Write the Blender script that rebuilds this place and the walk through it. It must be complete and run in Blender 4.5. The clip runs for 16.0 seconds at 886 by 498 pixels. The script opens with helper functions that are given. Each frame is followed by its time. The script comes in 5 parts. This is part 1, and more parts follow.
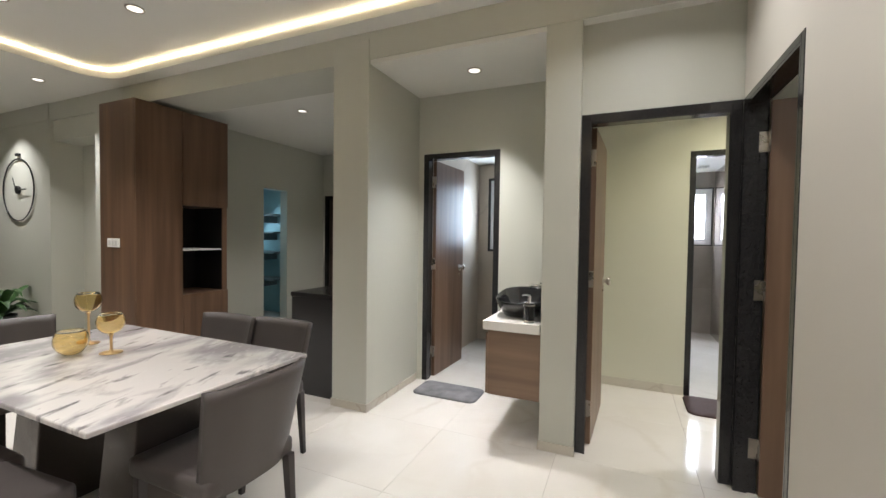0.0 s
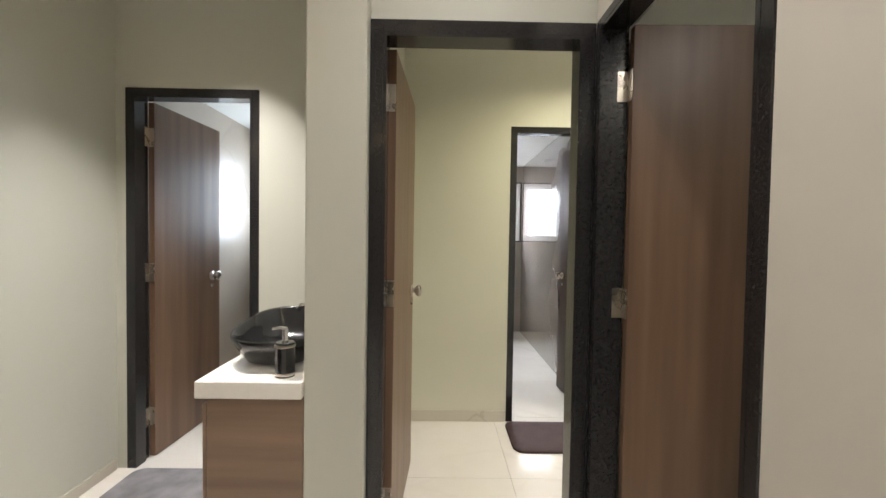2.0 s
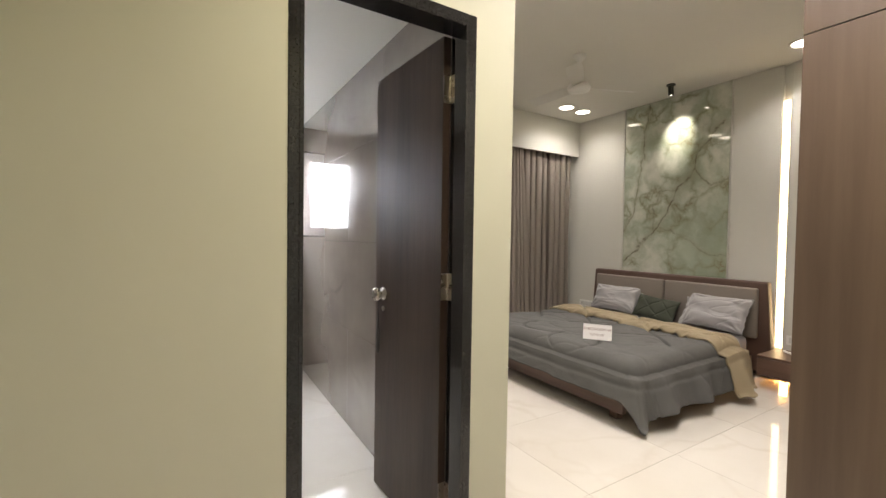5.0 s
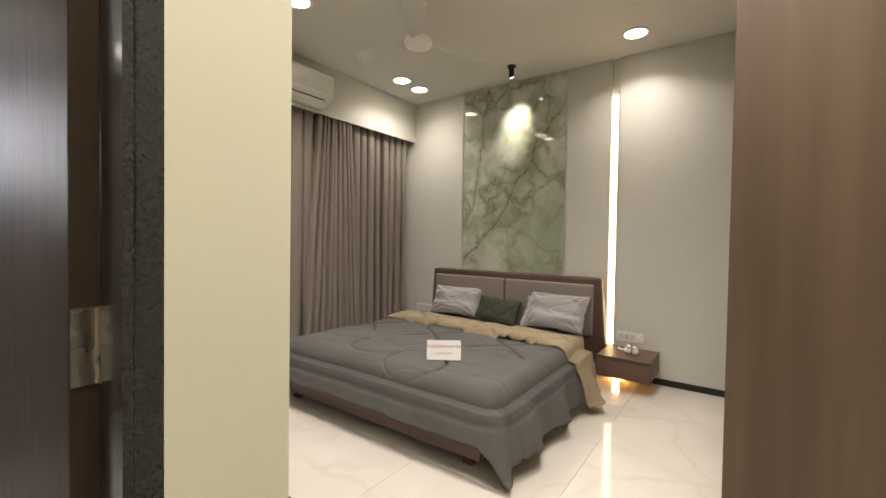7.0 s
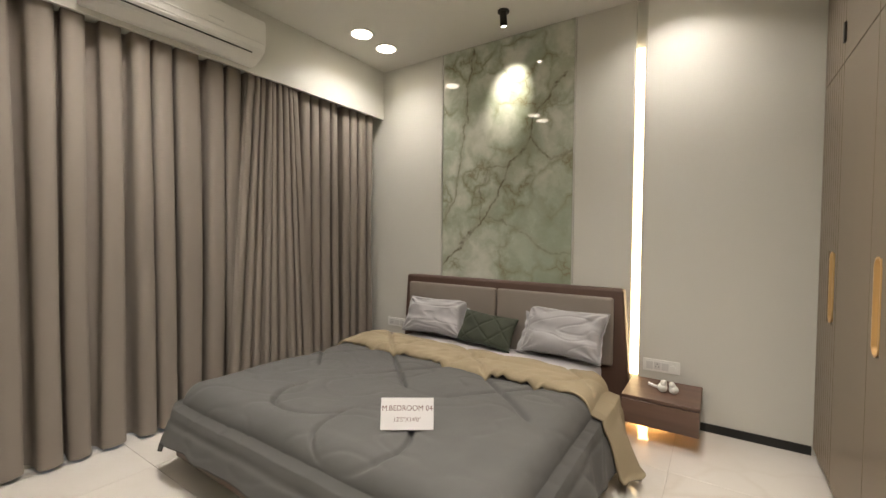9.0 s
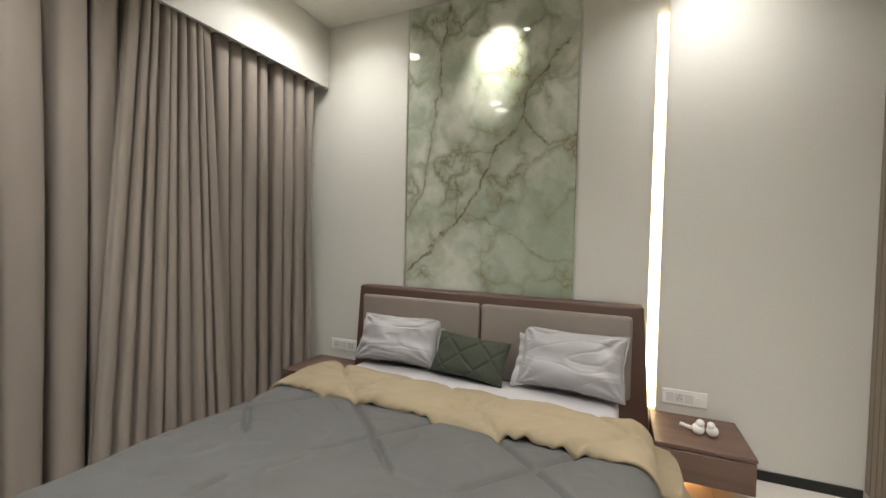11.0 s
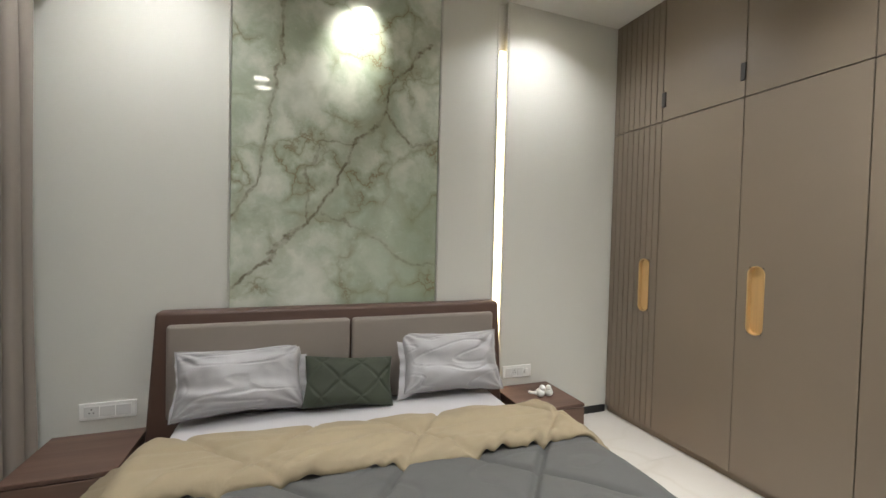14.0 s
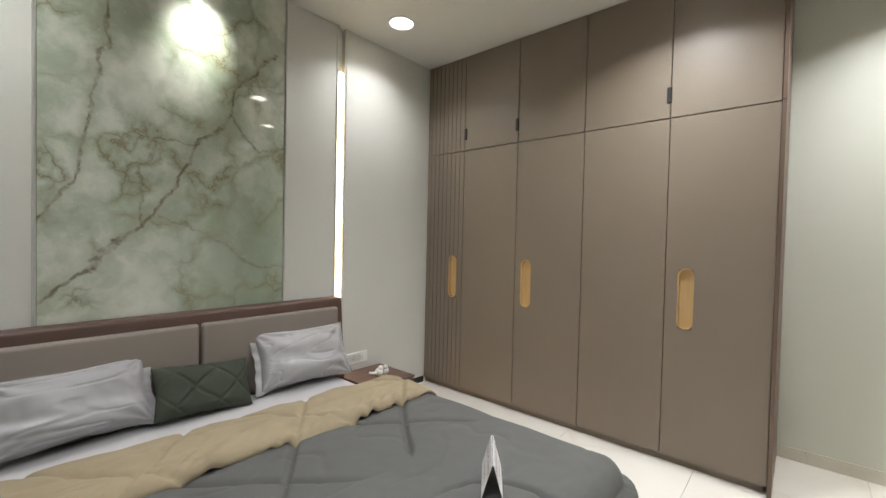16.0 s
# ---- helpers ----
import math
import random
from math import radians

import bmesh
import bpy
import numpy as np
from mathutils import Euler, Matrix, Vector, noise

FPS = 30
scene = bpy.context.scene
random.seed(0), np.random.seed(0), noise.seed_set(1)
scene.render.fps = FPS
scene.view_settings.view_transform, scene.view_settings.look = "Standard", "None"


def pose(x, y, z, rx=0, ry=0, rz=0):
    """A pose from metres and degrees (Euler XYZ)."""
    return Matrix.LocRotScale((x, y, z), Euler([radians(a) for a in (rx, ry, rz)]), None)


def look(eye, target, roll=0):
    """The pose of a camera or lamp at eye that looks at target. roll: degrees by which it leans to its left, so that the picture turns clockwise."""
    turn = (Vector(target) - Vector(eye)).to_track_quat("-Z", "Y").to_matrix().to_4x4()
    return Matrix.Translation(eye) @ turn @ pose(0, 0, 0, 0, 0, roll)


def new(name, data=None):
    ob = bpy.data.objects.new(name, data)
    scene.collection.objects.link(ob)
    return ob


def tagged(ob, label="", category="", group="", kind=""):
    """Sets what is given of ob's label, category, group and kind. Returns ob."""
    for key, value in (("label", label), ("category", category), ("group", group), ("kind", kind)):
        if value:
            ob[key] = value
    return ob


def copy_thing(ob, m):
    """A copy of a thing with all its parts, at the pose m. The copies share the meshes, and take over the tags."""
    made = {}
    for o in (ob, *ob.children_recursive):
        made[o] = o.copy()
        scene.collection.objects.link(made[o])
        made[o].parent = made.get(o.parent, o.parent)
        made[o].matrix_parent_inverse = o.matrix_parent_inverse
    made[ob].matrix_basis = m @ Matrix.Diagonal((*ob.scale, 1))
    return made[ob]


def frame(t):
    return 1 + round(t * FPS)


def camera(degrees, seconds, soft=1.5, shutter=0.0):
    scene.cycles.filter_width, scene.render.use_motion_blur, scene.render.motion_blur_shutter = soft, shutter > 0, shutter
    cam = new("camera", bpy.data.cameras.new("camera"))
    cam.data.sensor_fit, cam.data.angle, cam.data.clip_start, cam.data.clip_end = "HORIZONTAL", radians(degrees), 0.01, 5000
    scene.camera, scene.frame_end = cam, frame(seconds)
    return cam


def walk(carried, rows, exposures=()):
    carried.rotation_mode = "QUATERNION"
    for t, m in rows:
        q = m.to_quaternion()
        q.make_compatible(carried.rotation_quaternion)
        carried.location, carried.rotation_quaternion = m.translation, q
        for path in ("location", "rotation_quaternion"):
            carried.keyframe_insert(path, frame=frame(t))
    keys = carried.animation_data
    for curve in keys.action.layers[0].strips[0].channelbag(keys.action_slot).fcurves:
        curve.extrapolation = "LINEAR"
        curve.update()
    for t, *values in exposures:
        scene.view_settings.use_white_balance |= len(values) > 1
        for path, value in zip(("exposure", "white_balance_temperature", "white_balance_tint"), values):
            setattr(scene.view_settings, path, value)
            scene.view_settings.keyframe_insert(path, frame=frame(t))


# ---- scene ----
cam = camera(94.3, 16.0)
PATH = [
    (0, (0.368, 0.771, 1.387), (-0.437, 2.6, 1.328), 0.8),
    (0.5, (0.375, 1.058, 1.387), (-0.114, 2.996, 1.328), 0.9),
    (1, (0.359, 1.371, 1.38), (0.105, 3.353, 1.319), 0.9),
    (1.5, (0.365, 1.662, 1.37), (0.27, 3.659, 1.306), 1.0),
    (2, (0.373, 1.968, 1.354), (0.393, 3.967, 1.299), 0.9),
    (2.5, (0.369, 2.262, 1.344), (0.476, 4.258, 1.288), 1.0),
    (3, (0.375, 2.556, 1.327), (0.582, 4.544, 1.273), 0.8),
    (3.2, (0.393, 2.678, 1.325), (0.644, 4.661, 1.271), 0.9),
    (5.3, (0.701, 3.794, 1.318), (1.883, 5.406, 1.265), 0.7),
    (5.5, (0.748, 3.874, 1.315), (2.017, 5.42, 1.263), 0.6),
    (6, (0.898, 4.094, 1.318), (2.36, 5.458, 1.267), 0.7),
    (6.5, (1.116, 4.229, 1.304), (2.683, 5.47, 1.249), 0.7),
    (7, (1.348, 4.35, 1.278), (2.969, 5.52, 1.234), 0.9),
    (7.5, (1.576, 4.464, 1.271), (3.219, 5.604, 1.228), 0.8),
    (8, (1.822, 4.539, 1.279), (3.453, 5.696, 1.232), 0.8),
    (8.5, (2.026, 4.684, 1.295), (3.668, 5.825, 1.242), 0.6),
    (11, (2.706, 5.542, 1.314), (4.542, 6.333, 1.258), 1.3),
    (11.5, (2.737, 5.767, 1.317), (4.645, 6.364, 1.263), 1.3),
    (12, (2.768, 5.988, 1.317), (4.735, 6.344, 1.259), 1.2),
    (12.5, (2.783, 6.195, 1.327), (4.78, 6.295, 1.276), 1.3),
    (13, (2.803, 6.401, 1.353), (4.794, 6.227, 1.294), 1.4),
    (13.5, (2.846, 6.57, 1.343), (4.797, 6.135, 1.29), 1.3),
    (14, (2.89, 6.728, 1.354), (4.765, 6.034, 1.302), 1.4),
    (14.5, (2.888, 6.862, 1.352), (4.66, 5.936, 1.306), 1.4),
    (15, (2.851, 7.023, 1.372), (4.493, 5.882, 1.327), 1.4),
    (15.5, (2.807, 7.153, 1.384), (4.294, 5.816, 1.338), 1.3),
    (16, (2.74, 7.252, 1.389), (4.055, 5.746, 1.344), 1.3),
]
EXPOSURES = [
    (0.0, -0.02, 6200, 11),
    (1.5, -0.05, 6400, 12),
    (2.5, 0.28, 6700, 12),
    (3.2, 0.34, 6900, 12),
    (5.3, -0.15, 6900, 14),
    (7.0, -0.10, 7100, 14),
    (8.7, -0.05, 7000, 13),
    (11.0, 0.12, 6400, 10),
    (12.5, 0.20, 6200, 9),
    (14.0, 0.12, 6150, 9),
    (16.0, 0.02, 6050, 9),
]
walk(cam, [(t, look(eye, target, roll)) for t, eye, target, roll in PATH], EXPOSURES)

# ---- world, lamps ----
world = bpy.data.worlds.new("sky")
scene.world = world
world.use_nodes = True
wn = world.node_tree.nodes
sky = wn.new("ShaderNodeTexSky")
sky.sky_type = "NISHITA"
sky.sun_disc = False
sky.sun_elevation, sky.sun_rotation = radians(48), radians(140)
wn["Background"].inputs["Strength"].default_value = 0.15
world.node_tree.links.new(sky.outputs[0], wn["Background"].inputs["Color"])


def area_lamp(name, m, size, watts, colour, spread=180, size_y=0):
    data = bpy.data.lights.new(name, "AREA")
    data.shape = "RECTANGLE" if size_y else "DISK"
    data.size, data.energy, data.color, data.spread = size, watts, colour, radians(spread)
    if size_y:
        data.size_y = size_y
    ob = new(name, data)
    ob.matrix_basis = m
    return ob


WARM, NEUTRAL, COOL = (1.0, 0.88, 0.70), (1.0, 0.965, 0.93), (0.70, 0.84, 1.0)
YELLOW = (1.0, 0.93, 0.64)

# ---- materials ----


def material(name, colour, rough=0.5, metal=0.0, var=0.12, scale=8.0, stretch=(1, 1, 1), bump=0.05, fine=120.0, coat=0.0, ior=1.5, colour2=None):
    mat = bpy.data.materials.new(name)
    mat.use_nodes = True
    nt = mat.node_tree
    p = nt.nodes["Principled BSDF"]
    L = nt.links.new
    tc = nt.nodes.new("ShaderNodeTexCoord")
    mp = nt.nodes.new("ShaderNodeMapping")
    mp.inputs["Scale"].default_value = stretch
    L(tc.outputs["Object"], mp.inputs["Vector"])
    big = nt.nodes.new("ShaderNodeTexNoise")
    big.inputs["Scale"].default_value = scale
    big.inputs["Detail"].default_value = 6
    L(mp.outputs[0], big.inputs["Vector"])
    small = nt.nodes.new("ShaderNodeTexNoise")
    small.inputs["Scale"].default_value = fine
    small.inputs["Detail"].default_value = 3
    L(mp.outputs[0], small.inputs["Vector"])
    mix = nt.nodes.new("ShaderNodeMix")
    mix.data_type = "RGBA"
    ramp = nt.nodes.new("ShaderNodeMapRange")
    ramp.inputs[1].default_value, ramp.inputs[2].default_value = 0.3, 0.7
    L(big.outputs[0], ramp.inputs[0])
    L(ramp.outputs[0], mix.inputs[0])
    c2 = colour2 or [c * (1 - 2 * var) for c in colour]
    mix.inputs[6].default_value = (*c2, 1)
    mix.inputs[7].default_value = (*colour, 1)
    L(mix.outputs[2], p.inputs["Base Color"])
    rr = nt.nodes.new("ShaderNodeMapRange")
    rr.inputs[3].default_value, rr.inputs[4].default_value = max(rough * 0.8, 0.0), min(rough * 1.2, 1)
    L(small.outputs[0], rr.inputs[0])
    L(rr.outputs[0], p.inputs["Roughness"])
    p.inputs["Metallic"].default_value = metal
    p.inputs["Coat Weight"].default_value = coat
    p.inputs["Coat Roughness"].default_value = 0.05
    p.inputs["IOR"].default_value = ior
    if bump:
        b = nt.nodes.new("ShaderNodeBump")
        b.inputs["Strength"].default_value = bump
        b.inputs["Distance"].default_value = 0.004
        L(small.outputs[0], b.inputs["Height"])
        L(b.outputs[0], p.inputs["Normal"])
    return mat


def glow(name, colour, strength):
    mat = bpy.data.materials.new(name)
    mat.use_nodes = True
    p = mat.node_tree.nodes["Principled BSDF"]
    p.inputs["Base Color"].default_value = (0.8, 0.8, 0.8, 1)
    p.inputs["Emission Color"].default_value = (*colour, 1)
    p.inputs["Emission Strength"].default_value = strength
    return mat


def wood(name, dark, light, rough=0.4, along="z", coat=0.0):
    s = {"z": (6, 6, 0.35), "x": (0.35, 6, 6), "y": (6, 0.35, 6)}[along]
    return material(name, light, rough, 0, 0.1, 2.0, s, 0.06, 26, coat, colour2=dark)


def marble(name, base, cloud, vein, scale, vein_scale, rough, sharp=0.03, coat=0.0, tone=0.0, shuffle=False, warp_scale=1.2, warp_amount=0.55, cell=0.0, sparse=0.0):
    """Cloudy stone with thin branching veins along warped cell borders."""
    mat = bpy.data.materials.new(name)
    mat.use_nodes = True
    nt = mat.node_tree
    p = nt.nodes["Principled BSDF"]
    L = nt.links.new
    tc = nt.nodes.new("ShaderNodeTexCoord")
    place = tc.outputs["Object"]
    if shuffle:
        info = nt.nodes.new("ShaderNodeObjectInfo")
        spread = nt.nodes.new("ShaderNodeVectorMath")
        spread.operation = "SCALE"
        spread.inputs[0].default_value = (37.0, 53.0, 71.0)
        L(info.outputs["Random"], spread.inputs["Scale"])
        moved = nt.nodes.new("ShaderNodeVectorMath")
        L(tc.outputs["Object"], moved.inputs[0])
        L(spread.outputs[0], moved.inputs[1])
        place = moved.outputs[0]
    n1 = nt.nodes.new("ShaderNodeTexNoise")
    n1.inputs["Scale"].default_value, n1.inputs["Detail"].default_value = scale, 8
    L(place, n1.inputs["Vector"])
    n2 = nt.nodes.new("ShaderNodeTexNoise")
    n2.inputs["Scale"].default_value, n2.inputs["Detail"].default_value = vein_scale * warp_scale, 9
    L(place, n2.inputs["Vector"])
    warp = nt.nodes.new("ShaderNodeMix")
    warp.data_type = "RGBA"
    warp.blend_type = "ADD"
    warp.inputs[0].default_value = warp_amount
    L(place, warp.inputs[6])
    L(n2.outputs["Color"], warp.inputs[7])
    vo = nt.nodes.new("ShaderNodeTexVoronoi")
    vo.feature = "DISTANCE_TO_EDGE"
    vo.inputs["Scale"].default_value = vein_scale
    L(warp.outputs[2], vo.inputs["Vector"])
    vr = nt.nodes.new("ShaderNodeMapRange")
    vr.inputs[1].default_value, vr.inputs[2].default_value, vr.inputs[3].default_value, vr.inputs[4].default_value = 0.0, sharp, 1.0, 0.0
    L(vo.outputs[0], vr.inputs[0])
    fade = nt.nodes.new("ShaderNodeMath")
    fade.operation = "MULTIPLY"
    n3 = nt.nodes.new("ShaderNodeTexNoise")
    n3.inputs["Scale"].default_value = vein_scale * 0.9
    L(place, n3.inputs["Vector"])
    fr = nt.nodes.new("ShaderNodeMapRange")
    fr.inputs[1].default_value, fr.inputs[2].default_value = 0.38 + sparse, 0.62 + sparse
    L(n3.outputs[0], fr.inputs[0])
    L(vr.outputs[0], fade.inputs[0])
    L(fr.outputs[0], fade.inputs[1])
    cr = nt.nodes.new("ShaderNodeMapRange")
    cr.inputs[1].default_value, cr.inputs[2].default_value = 0.35, 0.68
    L(n1.outputs[0], cr.inputs[0])
    m1 = nt.nodes.new("ShaderNodeMix")
    m1.data_type = "RGBA"
    m1.inputs[6].default_value, m1.inputs[7].default_value = (*base, 1), (*cloud, 1)
    L(cr.outputs[0], m1.inputs[0])
    stone = m1.outputs[2]
    if cell:
        rim = nt.nodes.new("ShaderNodeMapRange")
        rim.interpolation_type = "SMOOTHSTEP"
        rim.inputs[1].default_value, rim.inputs[2].default_value, rim.inputs[3].default_value, rim.inputs[4].default_value = 0.0, cell, 0.60, 0.0
        L(vo.outputs[0], rim.inputs[0])
        mr = nt.nodes.new("ShaderNodeMix")
        mr.data_type = "RGBA"
        mr.inputs[7].default_value = (*[k * 0.8 for k in cloud], 1)
        L(stone, mr.inputs[6])
        grain = nt.nodes.new("ShaderNodeMath")
        grain.operation = "MULTIPLY"
        n4 = nt.nodes.new("ShaderNodeTexNoise")
        n4.inputs["Scale"].default_value, n4.inputs["Detail"].default_value = 9.0, 8
        L(place, n4.inputs["Vector"])
        L(rim.outputs[0], grain.inputs[0])
        L(n4.outputs[0], grain.inputs[1])
        twice = nt.nodes.new("ShaderNodeMath")
        twice.operation, twice.use_clamp = "MULTIPLY", True
        twice.inputs[1].default_value = 1.7
        L(grain.outputs[0], twice.inputs[0])
        L(twice.outputs[0], mr.inputs[0])
        stone = mr.outputs[2]
    m2 = nt.nodes.new("ShaderNodeMix")
    m2.data_type = "RGBA"
    m2.inputs[7].default_value = (*vein, 1)
    L(stone, m2.inputs[6])
    L(fade.outputs[0], m2.inputs[0])
    last = m2.outputs[2]
    if tone:
        oi = nt.nodes.new("ShaderNodeObjectInfo")
        tr = nt.nodes.new("ShaderNodeMapRange")
        tr.inputs[3].default_value, tr.inputs[4].default_value = 1 - tone, 1.0
        L(oi.outputs["Random"], tr.inputs[0])
        hs = nt.nodes.new("ShaderNodeHueSaturation")
        L(tr.outputs[0], hs.inputs["Value"])
        L(last, hs.inputs["Color"])
        last = hs.outputs[0]
    L(last, p.inputs["Base Color"])
    p.inputs["Roughness"].default_value = rough
    p.inputs["Coat Weight"].default_value = coat
    p.inputs["Coat Roughness"].default_value = 0.02
    return mat


PAINT = material("sage_paint", (0.53, 0.53, 0.46), 0.55, var=0.015, scale=1.2, bump=0.04, fine=260)
PAINT_BEIGE = material("beige_paint", (0.555, 0.525, 0.465), 0.55, var=0.015, scale=1.2, bump=0.04, fine=260)
# Vestibule walls: the warm lamp's yellow cast is mixed into this paint colour.
PAINT_WARM_LIT = material("foyer_paint_warm_lit", (0.62, 0.61, 0.50), 0.6, var=0.015, scale=1.2, bump=0.04, fine=260)
PAINT_BED = material("bedroom_paint", (0.60, 0.595, 0.545), 0.5, var=0.012, scale=1.2, bump=0.03, fine=260)
CEIL = material("ceiling_paint", (0.72, 0.71, 0.66), 0.7, var=0.01, scale=1.0, bump=0.02, fine=200)
TILE = marble("floor_tile", (0.66, 0.63, 0.58), (0.62, 0.585, 0.53), (0.60, 0.56, 0.50), 2.2, 1.4, 0.07, 0.05, tone=0.03, shuffle=True)
GROUT = material("grout", (0.52, 0.48, 0.42), 0.8)
SKIRT = marble("skirting_stone", (0.58, 0.54, 0.46), (0.52, 0.48, 0.40), (0.45, 0.40, 0.33), 2, 2, 0.15)
GRANITE = material("black_granite", (0.030, 0.028, 0.028), 0.14, var=0.35, scale=160, bump=0.008, fine=300, colour2=(0.008, 0.008, 0.009))
GRANITE_SOFT = material("counter_granite", (0.024, 0.022, 0.022), 0.2, var=0.12, scale=200, bump=0.02)
LEAF = wood("door_veneer", (0.115, 0.066, 0.040), (0.205, 0.126, 0.078), 0.38)
LEAF_DARK = wood("door_veneer_dark", (0.040, 0.024, 0.019), (0.078, 0.049, 0.036), 0.5)
WALNUT = wood("walnut_veneer", (0.085, 0.046, 0.026), (0.165, 0.092, 0.052), 0.42)
WARDSIDE = wood("wardrobe_side_veneer", (0.085, 0.055, 0.038), (0.145, 0.098, 0.068), 0.45)
VANITYWOOD = wood("vanity_veneer", (0.16, 0.10, 0.065), (0.26, 0.175, 0.115), 0.45, "x")
BEDWOOD = wood("bed_veneer", (0.085, 0.048, 0.034), (0.14, 0.083, 0.06), 0.45, "y")
TAUPE = material("taupe_laminate", (0.202, 0.163, 0.121), 0.42, var=0.03, scale=2, bump=0.03, fine=400)
# Dark brown that paints in the shade between the wardrobe doors.
GROOVE = material("groove_shadow_gap", (0.06, 0.045, 0.035), 0.6)
GOLD = material("brushed_brass", (0.72, 0.50, 0.24), 0.38, 0.55, var=0.06, scale=3, stretch=(30, 30, 1), bump=0.02)
STEEL = material("satin_steel", (0.50, 0.455, 0.40), 0.28, 1.0, var=0.03, scale=2, bump=0.0, fine=15)
CHROME = material("chrome", (0.8, 0.8, 0.8), 0.08, 1.0, var=0.02, bump=0)
BLACK = material("black_metal", (0.012, 0.012, 0.012), 0.4, var=0.1)
BLACK_GLOSS = material("black_ceramic", (0.010, 0.010, 0.011), 0.12, var=0.1, bump=0.0, coat=0.4)
WHITE = material("white_plastic", (0.78, 0.78, 0.75), 0.35, var=0.01, bump=0.0)
WHITE_GREY = material("switch_grey", (0.62, 0.62, 0.60), 0.35, var=0.01, bump=0.0)
QUARTZ = material("white_quartz", (0.80, 0.77, 0.71), 0.25, var=0.02, scale=30, bump=0.0)
UPVC = material("white_window_frame", (0.75, 0.76, 0.78), 0.35, var=0.01, bump=0.0)
BATHTILE = marble("bath_tile", (0.32, 0.28, 0.245), (0.23, 0.20, 0.18), (0.18, 0.16, 0.14), 1.6, 1.2, 0.10, 0.03, 1.0, sparse=0.2)
BATHTILE_MATT = marble("bath_wall_tile", (0.37, 0.325, 0.285), (0.26, 0.23, 0.20), (0.19, 0.165, 0.14), 1.6, 1.2, 0.3, 0.03, tone=0.12, sparse=0.2)
WCTILE = marble("wc_tile", (0.50, 0.43, 0.35), (0.43, 0.37, 0.30), (0.38, 0.32, 0.26), 1.4, 1.0, 0.36, 0.02)


def onyx_stone():
    """Pale green onyx: milky lobes, soft olive rims, one strong brown fracture with side veins."""
    mat = bpy.data.materials.new("green_onyx")
    mat.use_nodes = True
    nt = mat.node_tree
    p = nt.nodes["Principled BSDF"]
    L = nt.links.new

    def noise_of(vec, scale, detail, rough=0.55):
        n = nt.nodes.new("ShaderNodeTexNoise")
        n.inputs["Scale"].default_value, n.inputs["Detail"].default_value, n.inputs["Roughness"].default_value = scale, detail, rough
        L(vec, n.inputs["Vector"])
        return n

    def vmath(op, a, b=None):
        n = nt.nodes.new("ShaderNodeVectorMath")
        n.operation = op
        for k, v in enumerate((a, b)):
            if v is None:
                continue
            if isinstance(v, tuple):
                n.inputs[k].default_value = v
            else:
                L(v, n.inputs[k])
        return n

    def fmath(op, a, b, clamp=False):
        n = nt.nodes.new("ShaderNodeMath")
        n.operation, n.use_clamp = op, clamp
        for k, v in enumerate((a, b)):
            if isinstance(v, (int, float)):
                n.inputs[k].default_value = v
            else:
                L(v, n.inputs[k])
        return n.outputs[0]

    def ramp(v, lo, hi, a, b):
        n = nt.nodes.new("ShaderNodeMapRange")
        n.interpolation_type = "SMOOTHSTEP"
        for k, q in enumerate((lo, hi, a, b)):
            n.inputs[k + 1].default_value = q
        L(v, n.inputs[0])
        return n.outputs[0]

    def blend(fac, a, colour):
        n = nt.nodes.new("ShaderNodeMix")
        n.data_type = "RGBA"
        L(fac, n.inputs[0])
        if isinstance(a, tuple):
            n.inputs[6].default_value = (*a, 1)
        else:
            L(a, n.inputs[6])
        n.inputs[7].default_value = (*colour, 1)
        return n.outputs[2]

    place = nt.nodes.new("ShaderNodeTexCoord").outputs["Object"]
    shake = vmath("SUBTRACT", noise_of(place, 3.2, 7, 0.6).outputs["Color"], (0.5, 0.5, 0.5))
    small = nt.nodes.new("ShaderNodeVectorMath")
    small.operation = "SCALE"
    small.inputs["Scale"].default_value = 0.24
    L(shake.outputs[0], small.inputs[0])
    bent = vmath("ADD", place, small.outputs[0]).outputs[0]
    flat = vmath("MULTIPLY", bent, (0.0, 1.0, 1.0)).outputs[0]

    def near(points):
        """Distance to a bent line."""
        best = None
        for (y0, z0), (y1, z1) in zip(points, points[1:]):
            dy, dz = y1 - y0, z1 - z0
            rel = vmath("SUBTRACT", flat, (0.0, y0, z0)).outputs[0]
            k = (dy * dy + dz * dz)
            t = fmath("ADD", vmath("DOT_PRODUCT", rel, (0.0, dy / k, dz / k)).outputs["Value"], 0.0, True)
            along = nt.nodes.new("ShaderNodeVectorMath")
            along.operation = "SCALE"
            along.inputs[0].default_value = (0.0, dy, dz)
            L(t, along.inputs["Scale"])
            d = vmath("LENGTH", vmath("SUBTRACT", rel, along.outputs[0]).outputs[0]).outputs["Value"]
            best = d if best is None else fmath("MINIMUM", best, d)
        return best

    main = near(((-0.56, 2.62), (-0.29, 2.30), (-0.25, 2.12), (-0.06, 1.93), (0.11, 1.56), (0.22, 1.40), (0.43, 1.22), (0.66, 1.02)))
    left = near(((0.30, 3.0), (0.37, 2.37), (0.43, 1.90), (0.56, 1.56), (0.66, 1.40)))
    side = near(((-0.25, 2.12), (-0.45, 1.95), (-0.66, 1.99)))
    loop = near(((-0.06, 1.93), (0.12, 1.93), (0.24, 1.72), (0.20, 1.42)))
    low = near(((0.11, 1.50), (-0.15, 1.40), (-0.35, 1.22), (-0.66, 1.16)))
